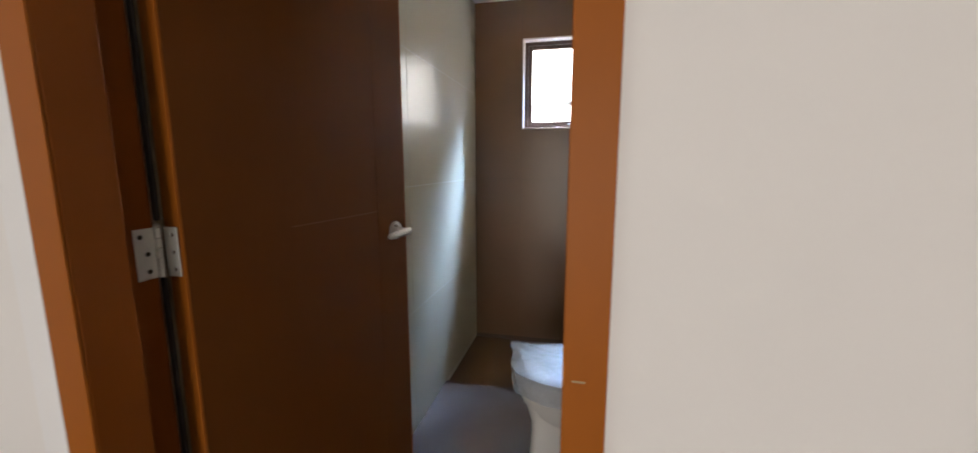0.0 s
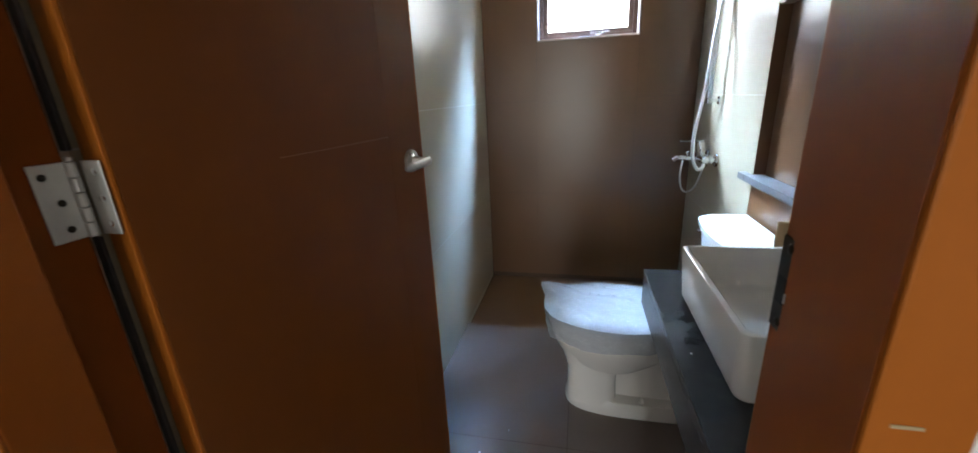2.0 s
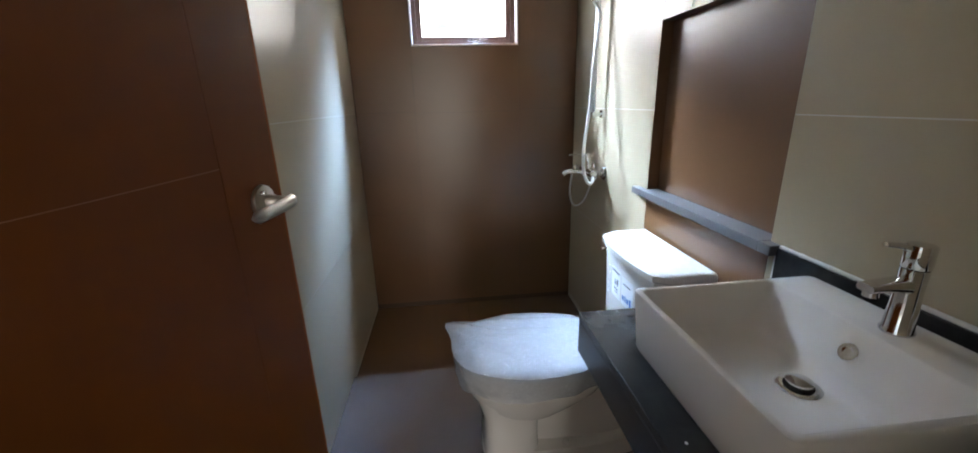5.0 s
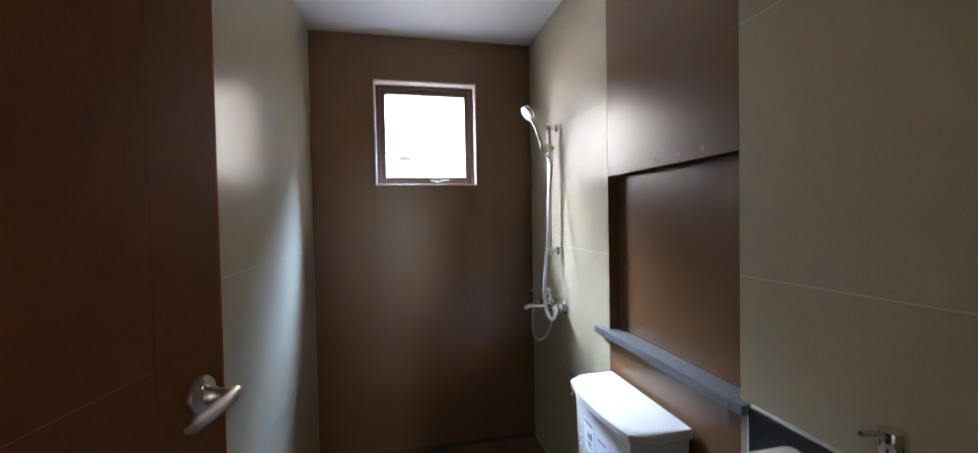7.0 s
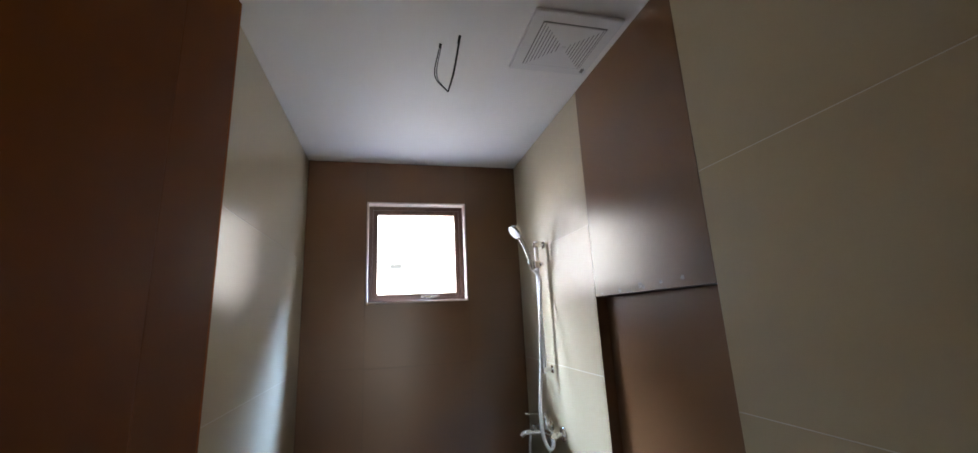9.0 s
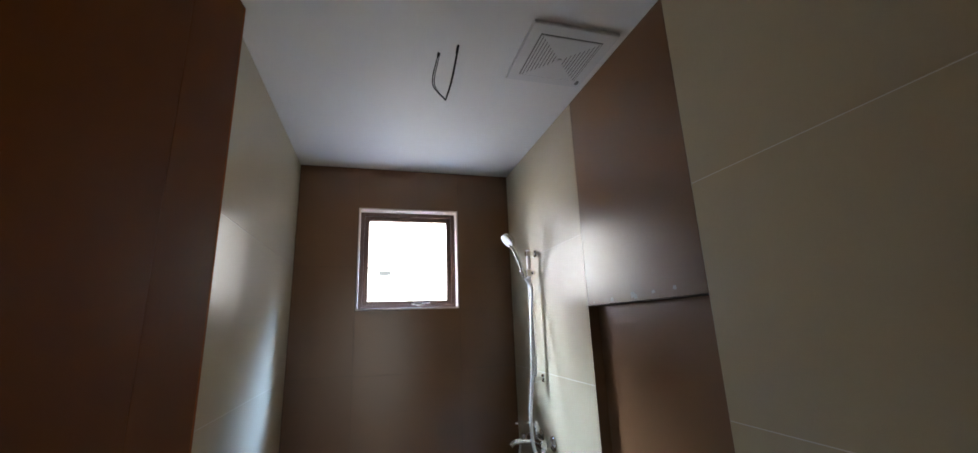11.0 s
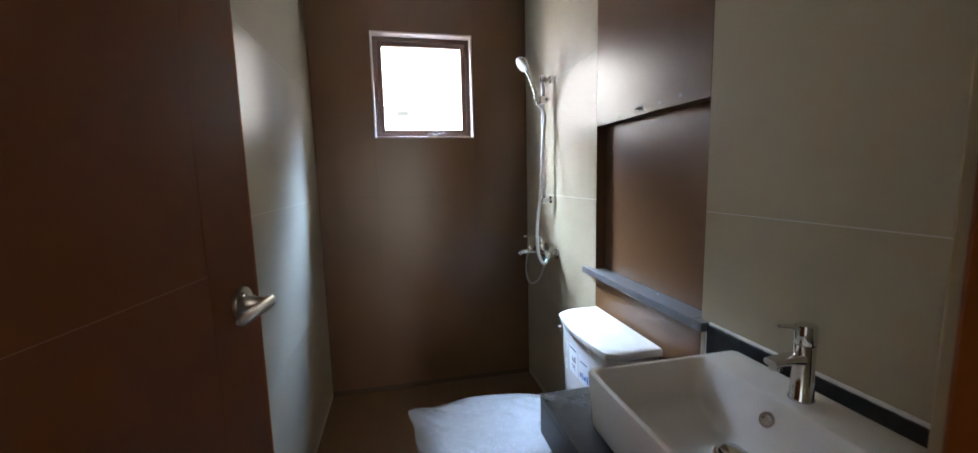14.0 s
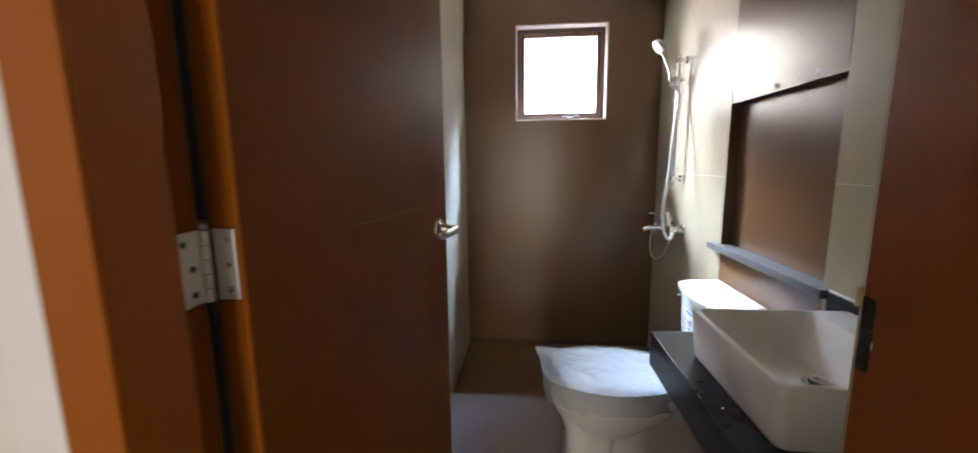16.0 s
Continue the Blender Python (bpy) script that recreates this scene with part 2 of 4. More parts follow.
def tube(points, radius, seg=10, bm=None, rings=False):
    """A round bar along points; rings: the ribs of a metal hose."""
    bm = bm or bmesh.new()
    pts = [Vector(q) for q in points]
    side = None
    loops = []
    for i, q in enumerate(pts):
        ahead = (pts[min(i + 1, len(pts) - 1)] - pts[max(i - 1, 0)]).normalized()
        if side is None:
            side = ahead.orthogonal().normalized()
        side = (side - ahead * side.dot(ahead)).normalized()
        up = ahead.cross(side)
        r = radius[i] if isinstance(radius, (list, tuple)) else radius
        if rings and i % 2:
            r *= 0.86
        loops.append([bm.verts.new(q + r * (math.cos(2 * math.pi * k / seg) * side + math.sin(2 * math.pi * k / seg) * up)) for k in range(seg)])
    for a, b in zip(loops, loops[1:]):
        for k in range(seg):
            bm.faces.new((a[k], a[(k + 1) % seg], b[(k + 1) % seg], b[k]))
    bm.faces.new(loops[0][::-1])
    bm.faces.new(loops[-1])
    return bm


def lathe(profile, m=None, seg=28, bm=None):
    """Turns (radius, height) pairs round z, then places them with m."""
    bm = bm or bmesh.new()
    m = m or Matrix()
    loops = [[bm.verts.new(m @ Vector((max(r, 1e-4) * math.cos(2 * math.pi * k / seg), max(r, 1e-4) * math.sin(2 * math.pi * k / seg), h))) for k in range(seg)] for r, h in profile]
    for a, b in zip(loops, loops[1:]):
        for k in range(seg):
            bm.faces.new((a[k], a[(k + 1) % seg], b[(k + 1) % seg], b[k]))
    bm.faces.new(loops[0][::-1])
    bm.faces.new(loops[-1])
    return bm


def loft(loops, bm=None, cap=True):
    bm = bm or bmesh.new()
    vs = [[bm.verts.new(q) for q in loop] for loop in loops]
    n = len(vs[0])
    for a, b in zip(vs, vs[1:]):
        for k in range(n):
            bm.faces.new((a[k], a[(k + 1) % n], b[(k + 1) % n], b[k]))
    if cap:
        bm.faces.new(vs[0][::-1])
        bm.faces.new(vs[-1])
    return bm


def oval(x0, x1, yc, hw, z, power=2.4, n=40):
    """A rounded outline from x0 to x1, hw to each side of yc."""
    xc, hx = (x0 + x1) / 2, (x1 - x0) / 2
    out = []
    for k in range(n):
        a = 2 * math.pi * k / n
        c, s = math.cos(a), math.sin(a)
        out.append(Vector((xc + hx * math.copysign(abs(c) ** (2 / power), c), yc + hw * math.copysign(abs(s) ** (2 / power), s), z)))
    return out


def round_rect(x0, x1, y0, y1, z, r, n=6):
    out = []
    for cx, cy, a0 in ((x1 - r, y1 - r, 0), (x0 + r, y1 - r, 90), (x0 + r, y0 + r, 180), (x1 - r, y0 + r, 270)):
        for k in range(n + 1):
            a = radians(a0 + 90 * k / n)
            out.append(Vector((cx + r * math.cos(a), cy + r * math.sin(a), z)))
    return out


def aim(p, d):
    """A pose at p whose z axis points along d."""
    return Matrix.Translation(p) @ Vector(d).to_track_quat("Z", "Y").to_matrix().to_4x4()


# ---------------------------------------------------------------- plan
LEFT, RIGHT, BACK, CEIL = -0.572, 0.708, 3.0, 2.42
INNER, OUTER = 0.652, 0.484          # the two faces of the door wall
FRAME_END = 0.620                  # inner end of the strike jamb
WIN = (-0.232, 0.368, 1.556, 2.166)
PANEL = (1.409, 2.042)             # brown strip of the basin wall
NICHE = (0.908, 1.509, 0.752)        # bottom, top, back
JOINTS = (0.0, 0.606, 1.207, 1.808, CEIL)
TILE = 0.0011


def structure(name, bm, mat, label, category="wall"):
    return tagged(part(name, bm, mat), label, category, kind="structure")


# floor: one slab through hall and bathroom, with a shallow set-down for the shower
LIP = 2.265
fb = box(-2.35, 2.4, -3.55, OUTER, -0.2, -TILE)
box(-0.75, 0.95, OUTER, LIP - TILE, -0.2, -TILE, bm=fb)
floor = structure("floor", fb, M_DARK_GROUT, "brown porcelain tiled bathroom floor with dark grout", "floor")
shower_floor = structure("shower_floor", box(-0.75, 0.95, LIP - TILE, 3.2, -0.2, -0.030 - TILE), M_DARK_GROUT, "sunken brown tiled shower floor", "floor")

cb = box(-2.35, 2.4, -3.55, INNER, CEIL, CEIL + 0.12)
box(-0.75, 0.95, INNER, 3.3, CEIL, CEIL + 0.12, bm=cb)
ceiling = structure("ceiling", cb, M_CEILING, "smooth white painted ceiling", "ceiling")

wall_west = structure("wall_west", box(LEFT - 0.15, LEFT - TILE, FRAME_END - 0.002, 3.15, -0.1, CEIL), M_PALE_GROUT, "beige porcelain tiled wall with pale joints")
wb = box(-0.75, WIN[0], BACK + TILE, BACK + 0.26, -0.1, CEIL)
box(WIN[1], 0.95, BACK + TILE, BACK + 0.26, -0.1, CEIL, bm=wb)
box(WIN[0], WIN[1], BACK + TILE, BACK + 0.26, -0.1, WIN[2], bm=wb)
box(WIN[0], WIN[1], BACK + TILE, BACK + 0.26, WIN[3], CEIL, bm=wb)
wall_north = structure("wall_north", wb, M_DARK_GROUT, "dark brown tiled shower wall around a small window")
we = box(RIGHT + TILE, 0.93, FRAME_END - 0.002, PANEL[0], -0.1, CEIL)
box(RIGHT + TILE, 0.93, PANEL[1], 3.0 + TILE, -0.1, CEIL, bm=we)
wall_east = structure("wall_east", we, M_PALE_GROUT, "beige tiled wall with a brown tiled strip and recess")
wp = box(RIGHT + TILE, 0.93, PANEL[0], PANEL[1], -0.1, NICHE[0] - TILE)
box(RIGHT + TILE, 0.93, PANEL[0], PANEL[1], NICHE[1] + TILE, CEIL, bm=wp)
box(NICHE[2] + TILE, 0.93, PANEL[0], PANEL[1], NICHE[0] - TILE, NICHE[1] + TILE, bm=wp)
wall_recess = structure("wall_recess", wp, M_DARK_GROUT, "brown tiled strip with a shallow square recess")

# door wall, hall walls
JL, JR, HEAD = -0.578, 0.222, 2.12
ws = box(-2.35, JL, OUTER, FRAME_END - 0.002, -0.1, CEIL)
box(JR, 2.4, OUTER, FRAME_END - 0.002, -0.1, CEIL, bm=ws)
box(JL, JR, OUTER, FRAME_END - 0.002, HEAD + 0.03, CEIL, bm=ws)
wall_south = structure("wall_south", ws, M_WHITE_WALL, "white painted wall around the bathroom door")
# opening made up to let the side lamp in
hw = box(-2.35, -2.2, -3.4, -1.7, -0.1, CEIL)
box(-2.35, -2.2, -0.6, OUTER, -0.1, CEIL, bm=hw)
box(-2.35, -2.2, -1.7, -0.6, -0.1, 0.9, bm=hw)
box(-2.35, -2.2, -1.7, -0.6, 2.1, CEIL, bm=hw)
hall_west = structure("wall_hall_west", hw, M_WHITE_WALL, "white painted hall wall with an opening added for a lamp")
hall_east = structure("wall_hall_east", box(2.25, 2.4, -3.55, OUTER, -0.1, CEIL), M_WHITE_WALL, "white painted hall wall")
# this opening is out of view, added for the lamp behind it
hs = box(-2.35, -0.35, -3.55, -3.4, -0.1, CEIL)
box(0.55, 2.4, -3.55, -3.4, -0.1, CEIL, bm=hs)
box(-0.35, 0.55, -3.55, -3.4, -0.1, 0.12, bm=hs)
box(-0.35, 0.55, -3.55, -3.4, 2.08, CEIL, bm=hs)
hall_south = structure("wall_hall_south", hs, M_WHITE_WALL, "white painted hall wall with an opening added for a lamp")

# ---------------------------------------------------------------- door frame
structure("trim_margin", box(JL - 0.034, -0.5625, OUTER - 0.0085, OUTER - 0.0045, 0.0, HEAD + 0.03, 0.0015), M_CEILING, "white plaster margin beside the door frame", "trim")
frame_thing = thing("door_frame", "varnished mahogany door frame with a rebated edge", "door frame", kind="structure")
STOP = 0.558


def jamb(name, wall, stop, rebate, end):
    s = 1 if stop > wall else -1
    bm = box(min(wall, rebate), max(wall, rebate), OUTER - 0.004, end, 0.0, HEAD, 0.0025)
    box(min(rebate, stop) - (0.001 if s > 0 else 0), max(rebate, stop) + (0.001 if s < 0 else 0), OUTER - 0.004, STOP, 0.0, HEAD - 0.02, 0.0025, bm=bm)
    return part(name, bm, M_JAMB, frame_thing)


left_jamb = jamb("jamb", JL, -0.506, -0.551, 0.634)
rj = bmesh.new()
loft([[Vector(q + (z,)) for q in ((0.176, OUTER - 0.004), (JR, OUTER - 0.004), (JR, FRAME_END), (0.194, FRAME_END), (0.192, FRAME_END - 0.003))] for z in (0.0, HEAD)], rj)
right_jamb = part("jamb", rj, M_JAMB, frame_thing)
# front faces take the lit tone of the jamb's own varnish
part("casing_face", box(-0.562, -0.5065, OUTER - 0.008, OUTER - 0.0045, 0, HEAD, 0.001), M_LIT_EDGE, frame_thing, "orange varnished front edge of the frame, hall light in its colour")
part("casing_face", box(0.1765, JR, OUTER - 0.008, OUTER - 0.0045, 0, HEAD, 0.001), M_LIT_EDGE, frame_thing, "orange varnished front edge of the frame, hall light in its colour")
part("head_jamb", box(JL, JR, OUTER - 0.004, FRAME_END, HEAD, HEAD + 0.03, 0.002), M_JAMB, frame_thing)

part("nick", box(0.186, 0.200, OUTER - 0.0086, OUTER - 0.0079, 1.0800, 1.0822, 0.0003), M_RAWWOOD, frame_thing, "pale nick in the varnish")

strike = thing("strike_plate", "dark antique metal strike plate on the door jamb", "strike plate")
sb = box(0.1900, 0.1933, 0.588, 0.6165, 1.056, 1.134, 0.001)
part("plate", sb, M_DARKMETAL, strike)
part("lip", box(0.1850, 0.1930, 0.6168, 0.6200, 1.122, 1.143, 0.001), M_RAWWOOD, strike, "pale lip of the plate")
# black block stands in for the shade inside the hole
part("latch_hole", box(0.1890, 0.1899, 0.600, 0.612, 1.080, 1.102, 0.0004), M_GAP, strike)
part("latch_tongue", box(0.1884, 0.1899, 0.597, 0.5985, 1.083, 1.091, 0.0004), M_ZINC, strike, "bright metal edge of the latch hole")
for zz in (1.064, 1.126):
    part("screw", lathe([(0.004, 0), (0.004, 0.0008), (0.002, 0.0016)], aim((0.1899, 0.603, zz), (-1, 0, 0)), 12), M_DARKMETAL, strike)

tagged(part("tile_return", box(0.1965, RIGHT - 0.001, FRAME_END + 0.0005, 0.628, 0.0, CEIL - 0.001, 0.001), M_RAWEDGE), "raw tan wall end beside the door frame", "wall", kind="structure")

# ---------------------------------------------------------------- door leaf, standing open
HX, HY = -0.509, 0.647
LEAF_DIR = Vector((0.120, 0.695, 0)).normalized()
LEAF_OUT = Vector((LEAF_DIR.y, -LEAF_DIR.x, 0))
LEAF_M = Matrix(((LEAF_DIR.x, -LEAF_OUT.x, 0, HX), (LEAF_DIR.y, -LEAF_OUT.y, 0, HY), (0, 0, 1, 0), (0, 0, 0, 1)))
door = thing("door_1", "dark red-brown stained flush door standing open into the bathroom", "door", kind="structure")
door.matrix_world = LEAF_M
LEAF = 0.705
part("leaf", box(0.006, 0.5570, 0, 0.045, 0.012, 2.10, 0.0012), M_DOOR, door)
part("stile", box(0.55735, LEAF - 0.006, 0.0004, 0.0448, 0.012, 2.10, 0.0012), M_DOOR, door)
part("hinge_edge", box(0.0, 0.0058, 0.0004, 0.0446, 0.012, 2.10, 0.0012), M_LIT_EDGE, door, "orange varnished hinge edge, hall light in its colour")
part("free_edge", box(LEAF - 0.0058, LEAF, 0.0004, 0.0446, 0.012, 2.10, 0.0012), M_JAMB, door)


def scratch(points, width):
    bm = bmesh.new()
    for (a, za), (b, zb) in zip(points, points[1:]):
        d = Vector((b - a, 0, zb - za)).normalized()
        nrm = Vector((-d.z, 0, d.x)) * width / 2
        q = [Vector((a, -0.0006, za)), Vector((b, -0.0006, zb))]
        bm.faces.new([bm.verts.new(v) for v in (q[0] - nrm, q[1] - nrm, q[1] + nrm, q[0] + nrm)])
    return bm


part("scratch", scratch([(0.24, 1.1620), (0.36, 1.1625), (0.48, 1.1640), (0.556, 1.1650)], 0.0011), M_SCRATCH, door, "thin pale scratch")

handle = part("door_handle", lathe([(0.0285, 0.0), (0.0295, 0.003), (0.0285, 0.008), (0.024, 0.011), (0.0165, 0.0125), (0.0135, 0.015), (0.0125, 0.024), (0.0105, 0.027), (0.0095, 0.042), (0.0105, 0.048)], aim((0.640, 0.0, 1.095), (0, -1, 0))), M_SATIN, door, "satin nickel lever handle on a round rose", smooth=True)
lv = []
for t in range(13):
    u = t / 12
    cx, cz = 0.656 - 0.118 * u, 1.096 - 0.004 * u
    end = math.sqrt(max(0.0, 1 - max(0.0, abs(2 * u - 1) - 0.86) ** 2 / 0.14 ** 2)) * 0.55 + 0.45
    w, h = (0.0088 + 0.0006 * u) * end, (0.0110 - 0.0012 * u) * end
    lv.append([Vector((cx, -0.052 + w * math.cos(a) - 0.003 * math.sin(u * 3.1), cz + h * math.sin(a))) for a in [2 * math.pi * k / 18 for k in range(18)]])
part("lever", loft(lv), M_SATIN, handle, smooth=True)
part("privacy_pin", lathe([(0.0045, 0.011), (0.0045, 0.016), (0.003, 0.018)], aim((0.628, 0.0, 1.112), (0, -1, 0)), 14), M_CHROME, handle, smooth=True)
part("latch", box(LEAF + 0.0002, LEAF + 0.003, 0.011, 0.033, 1.035, 1.145, 0.0008), M_SATIN, door)

hinge = thing("hinge", "zinc plated steel butt hinge between door and jamb", "hinge")
PIN = Vector((-0.5445, 0.640, 0))
HZ0, HZ1 = 1.105, 1.196
hb = box(-0.5508, -0.5485, 0.597, 0.634, HZ0, HZ1, 0.001)
part("jamb_leaf", hb, M_ZINC, hinge)
part("door_leaf", box(-0.541, -0.5120, 0.6425, 0.6448, HZ0, HZ1, 0.001), M_ZINC, hinge)
for k in range(5):
    h = (HZ1 - HZ0) / 5
    part("knuckle", lathe([(0.0052, 0), (0.006, 0.0008), (0.006, h - 0.0016), (0.0052, h - 0.0008)], Matrix.Translation((PIN.x - 0.002, PIN.y - 0.004, HZ0 + k * h)), 16), M_ZINC, hinge, smooth=True)
part("pin", lathe([(0.0035, 0), (0.0045, 0.002), (0.0045, 0.005), (0.002, 0.007)], Matrix.Translation((PIN.x - 0.002, PIN.y - 0.004, HZ1)), 14), M_ZINC, hinge, smooth=True)
for zz in (HZ0 + 0.014, (HZ0 + HZ1) / 2, HZ1 - 0.014):
    part("screw", lathe([(0.0042, 0), (0.0042, 0.0006), (0.0022, 0.0012)], aim((-0.5484, 0.607 + 0.010 * ((zz * 100) % 2 > 1), zz), (1, 0, 0)), 12), M_DARKMETAL, hinge)
    part("screw", lathe([(0.0042, 0), (0.0042, 0.0006), (0.0022, 0.0012)], aim((-0.523, 0.6424, zz), (0, -1, 0)), 12), M_CHROME, hinge)
# strips coloured as the shade between jamb and door edge
part("gap_shade", box(-0.5518, -0.5400, 0.6345, 0.640, 0.0, HZ0 - 0.002, 0.001), M_GAP, frame_thing, "near-black strip for the shade behind the hinge")
part("gap_shade", box(-0.5518, -0.5400, 0.6345, 0.640, HZ1 + 0.012, HEAD, 0.001), M_GAP, frame_thing, "near-black strip for the shade behind the hinge")

# ---------------------------------------------------------------- window
window = thing("window_1", "small brown framed awning window with clear glass", "window", kind="structure")
D0, D1, RT = BACK - 0.001, BACK + 0.26, 0.010
for x0, x1, z0, z1 in ((WIN[0], WIN[0] + RT, WIN[2], WIN[3]), (WIN[1] - RT, WIN[1], WIN[2], WIN[3]), (WIN[0] + RT, WIN[1] - RT, WIN[2], WIN[2] + RT), (WIN[0] + RT, WIN[1] - RT, WIN[3] - RT, WIN[3])):
    part("reveal", box(x0, x1, D0, D1, z0, z1, 0.0015), M_PLASTER, window, "bare pinkish plaster reveal")
WX0, WX1, WZ0, WZ1 = WIN[0] + RT, WIN[1] - RT, WIN[2] + RT, WIN[3] - RT


def rail_set(name, x0, x1, z0, z1, w, y0, y1, mat, parent):
    for a, b, c, d in ((x0, x0 + w, z0, z1), (x1 - w, x1, z0, z1), (x0 + w, x1 - w, z0, z0 + w), (x0 + w, x1 - w, z1 - w, z1)):
        part(name, box(a, b, y0, y1, c, d, 0.002), mat, parent)


rail_set("window_frame", WX0, WX1, WZ0, WZ1, 0.024, 3.062, 3.125, M_WINFRAME, window)
sash = part("sash", box(WX0 + 0.024, WX0 + 0.052, 3.070, 3.112, WZ0 + 0.024, WZ1 - 0.024, 0.003), M_WINFRAME, window)
part("sash_rail", box(WX1 - 0.052, WX1 - 0.024, 3.070, 3.112, WZ0 + 0.024, WZ1 - 0.024, 0.003), M_WINFRAME, sash)
part("sash_rail", box(WX0 + 0.052, WX1 - 0.052, 3.070, 3.112, WZ0 + 0.024, WZ0 + 0.046, 0.003), M_WINFRAME, sash)
part("sash_rail", box(WX0 + 0.052, WX1 - 0.052, 3.070, 3.112, WZ1 - 0.052, WZ1 - 0.024, 0.003), M_WINFRAME, sash)
pane = part("pane", box(WX0 + 0.048, WX1 - 0.048, 3.090, 3.094, WZ0 + 0.042, WZ1 - 0.048), M_GLASS, sash, "clear glass pane")
pane.visible_shadow = False
latch = part("cam_handle", box(0.085, 0.165, 3.048, 3.056, 1.584, 1.598, 0.003), M_CHROME, window, "chrome cam handle")
part("cam_body", box(0.115, 0.150, 3.050, 3.066, 1.578, 1.604, 0.004), M_CHROME, latch)
part("cam_grip", lathe([(0.004, 0), (0.006, 0.002), (0.005, 0.045), (0.003, 0.05)], aim((0.150, 3.050, 1.592), (1, -0.1, 0.05)), 12), M_CHROME, latch, smooth=True)

# hazy daylight and a far roof beyond the glass, plus unseen glowing panels
outside = tagged(part("backdrop", box(-2.2, 1.35, 6.2, 6.22, -3.0, 3.7), M_OUTSIDE), "overexposed hazy white daylight outside", "sky", kind="structure")

# glowing panel out of view, added to light the shower wall and ceiling
M_SIDE_GLOW = bpy.data.materials.new("side_panel_glow")
M_SIDE_GLOW.use_nodes = True
_n, _l = M_SIDE_GLOW.node_tree.nodes, M_SIDE_GLOW.node_tree.links.new
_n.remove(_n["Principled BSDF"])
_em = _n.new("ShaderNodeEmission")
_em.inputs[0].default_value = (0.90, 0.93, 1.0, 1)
_em.inputs[1].default_value = SIDE_GLOW
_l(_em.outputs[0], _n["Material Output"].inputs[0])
side_panel = tagged(part("backdrop_side", box(-2.22, -2.2, 3.30, 6.2, -3.0, 4.3), M_SIDE_GLOW), "unseen glowing panel added outside to light the right wall", "wall", kind="structure")

# smaller, stronger panel of bluish sky light, added for crisp hose shadows
M_PANEL_GLOW = M_SIDE_GLOW.copy()
M_PANEL_GLOW.name = "sky_panel_glow"
M_PANEL_GLOW.node_tree.nodes["Emission"].inputs[0].default_value = (0.74, 0.81, 1.0, 1)
M_PANEL_GLOW.node_tree.nodes["Emission"].inputs[1].default_value = PANEL_GLOW
tagged(part("backdrop_sky_panel", box(-2.20, -2.14, 5.15, 6.12, 1.5, 3.5), M_PANEL_GLOW), "unseen bluish panel of sky light added outside the window", "wall", kind="structure")

M_FARROOF = bpy.data.materials.new("hazy_far_roof")
M_FARROOF.use_nodes = True
_n, _l = M_FARROOF.node_tree.nodes, M_FARROOF.node_tree.links.new
_n.remove(_n["Principled BSDF"])
_em = _n.new("ShaderNodeEmission")
_em.inputs[0].default_value = (0.84, 0.88, 0.90, 1)
_em.inputs[1].default_value = 0.92
_l(_em.outputs[0], _n["Material Output"].inputs[0])
# roof slabs glow a flat grey, their daylight put in as emission
for x0, x1, z0, z1 in ((-1.3, -0.12, 2.235, 2.252), (-1.3, -0.35, 2.05, 2.17), (-0.10, 0.06, 2.14, 2.20)):
    tagged(part("backdrop_roof", box(x0, x1, 6.10, 6.14, z0, z1), M_FARROOF), "hazy grey roof edge of a far house", "roof", kind="structure")

# ---------------------------------------------------------------- exhaust vent and cable on the ceiling
vent = thing("exhaust_vent", "white square plastic exhaust grille on the ceiling", "exhaust fan")
VX0, VX1, VY0, VY1 = 0.357, 0.677, 1.579, 1.899
vcx, vcy = (VX0 + VX1) / 2, (VY0 + VY1) / 2
part("plate", box(VX0, VX1, VY0, VY1, CEIL - 0.014, CEIL, 0.005, 3), M_WHITEPLASTIC, vent)
part("cavity", box(vcx - 0.118, vcx + 0.118, vcy - 0.116, vcy + 0.116, CEIL - 0.0155, CEIL - 0.0143), M_VENTDARK, vent)
part("grille_field", box(vcx - 0.114, vcx + 0.114, vcy - 0.112, vcy + 0.112, CEIL - 0.0185, CEIL - 0.0156, 0.001), M_WHITEPLASTIC, vent)
# slots are flat grey bars: the shade in the openings is their colour
for side in (-1, 1):
    for k in range(8):
        h = 0.108 - 0.0122 * k
        xs = sorted((vcx + side * h, vcx + side * (h - 0.0032)))
        part("slot", box(xs[0], xs[1], vcy - h, vcy + h, CEIL - 0.0190, CEIL - 0.0186), M_VENTDARK, vent)
part("hub", box(vcx - 0.008, vcx + 0.008, vcy - 0.008, vcy + 0.008, CEIL - 0.022, CEIL - 0.0156, 0.002), M_WHITEPLASTIC, vent)
part("pull_tab", box(0.646, 0.658, 1.852, 1.874, CEIL - 0.020, CEIL - 0.0143, 0.002), M_VENTDARK, vent, "small grey indicator")

cable = thing("lamp_cable", "loose black cable loop hanging from the ceiling", "cable")
part("cable_end", tube(curve_points([(0.139, 1.761, CEIL), (0.118, 1.796, 2.298), (0.100, 1.819, 2.232)], 8), 0.0021, 8), M_WIRE, cable, smooth=True)
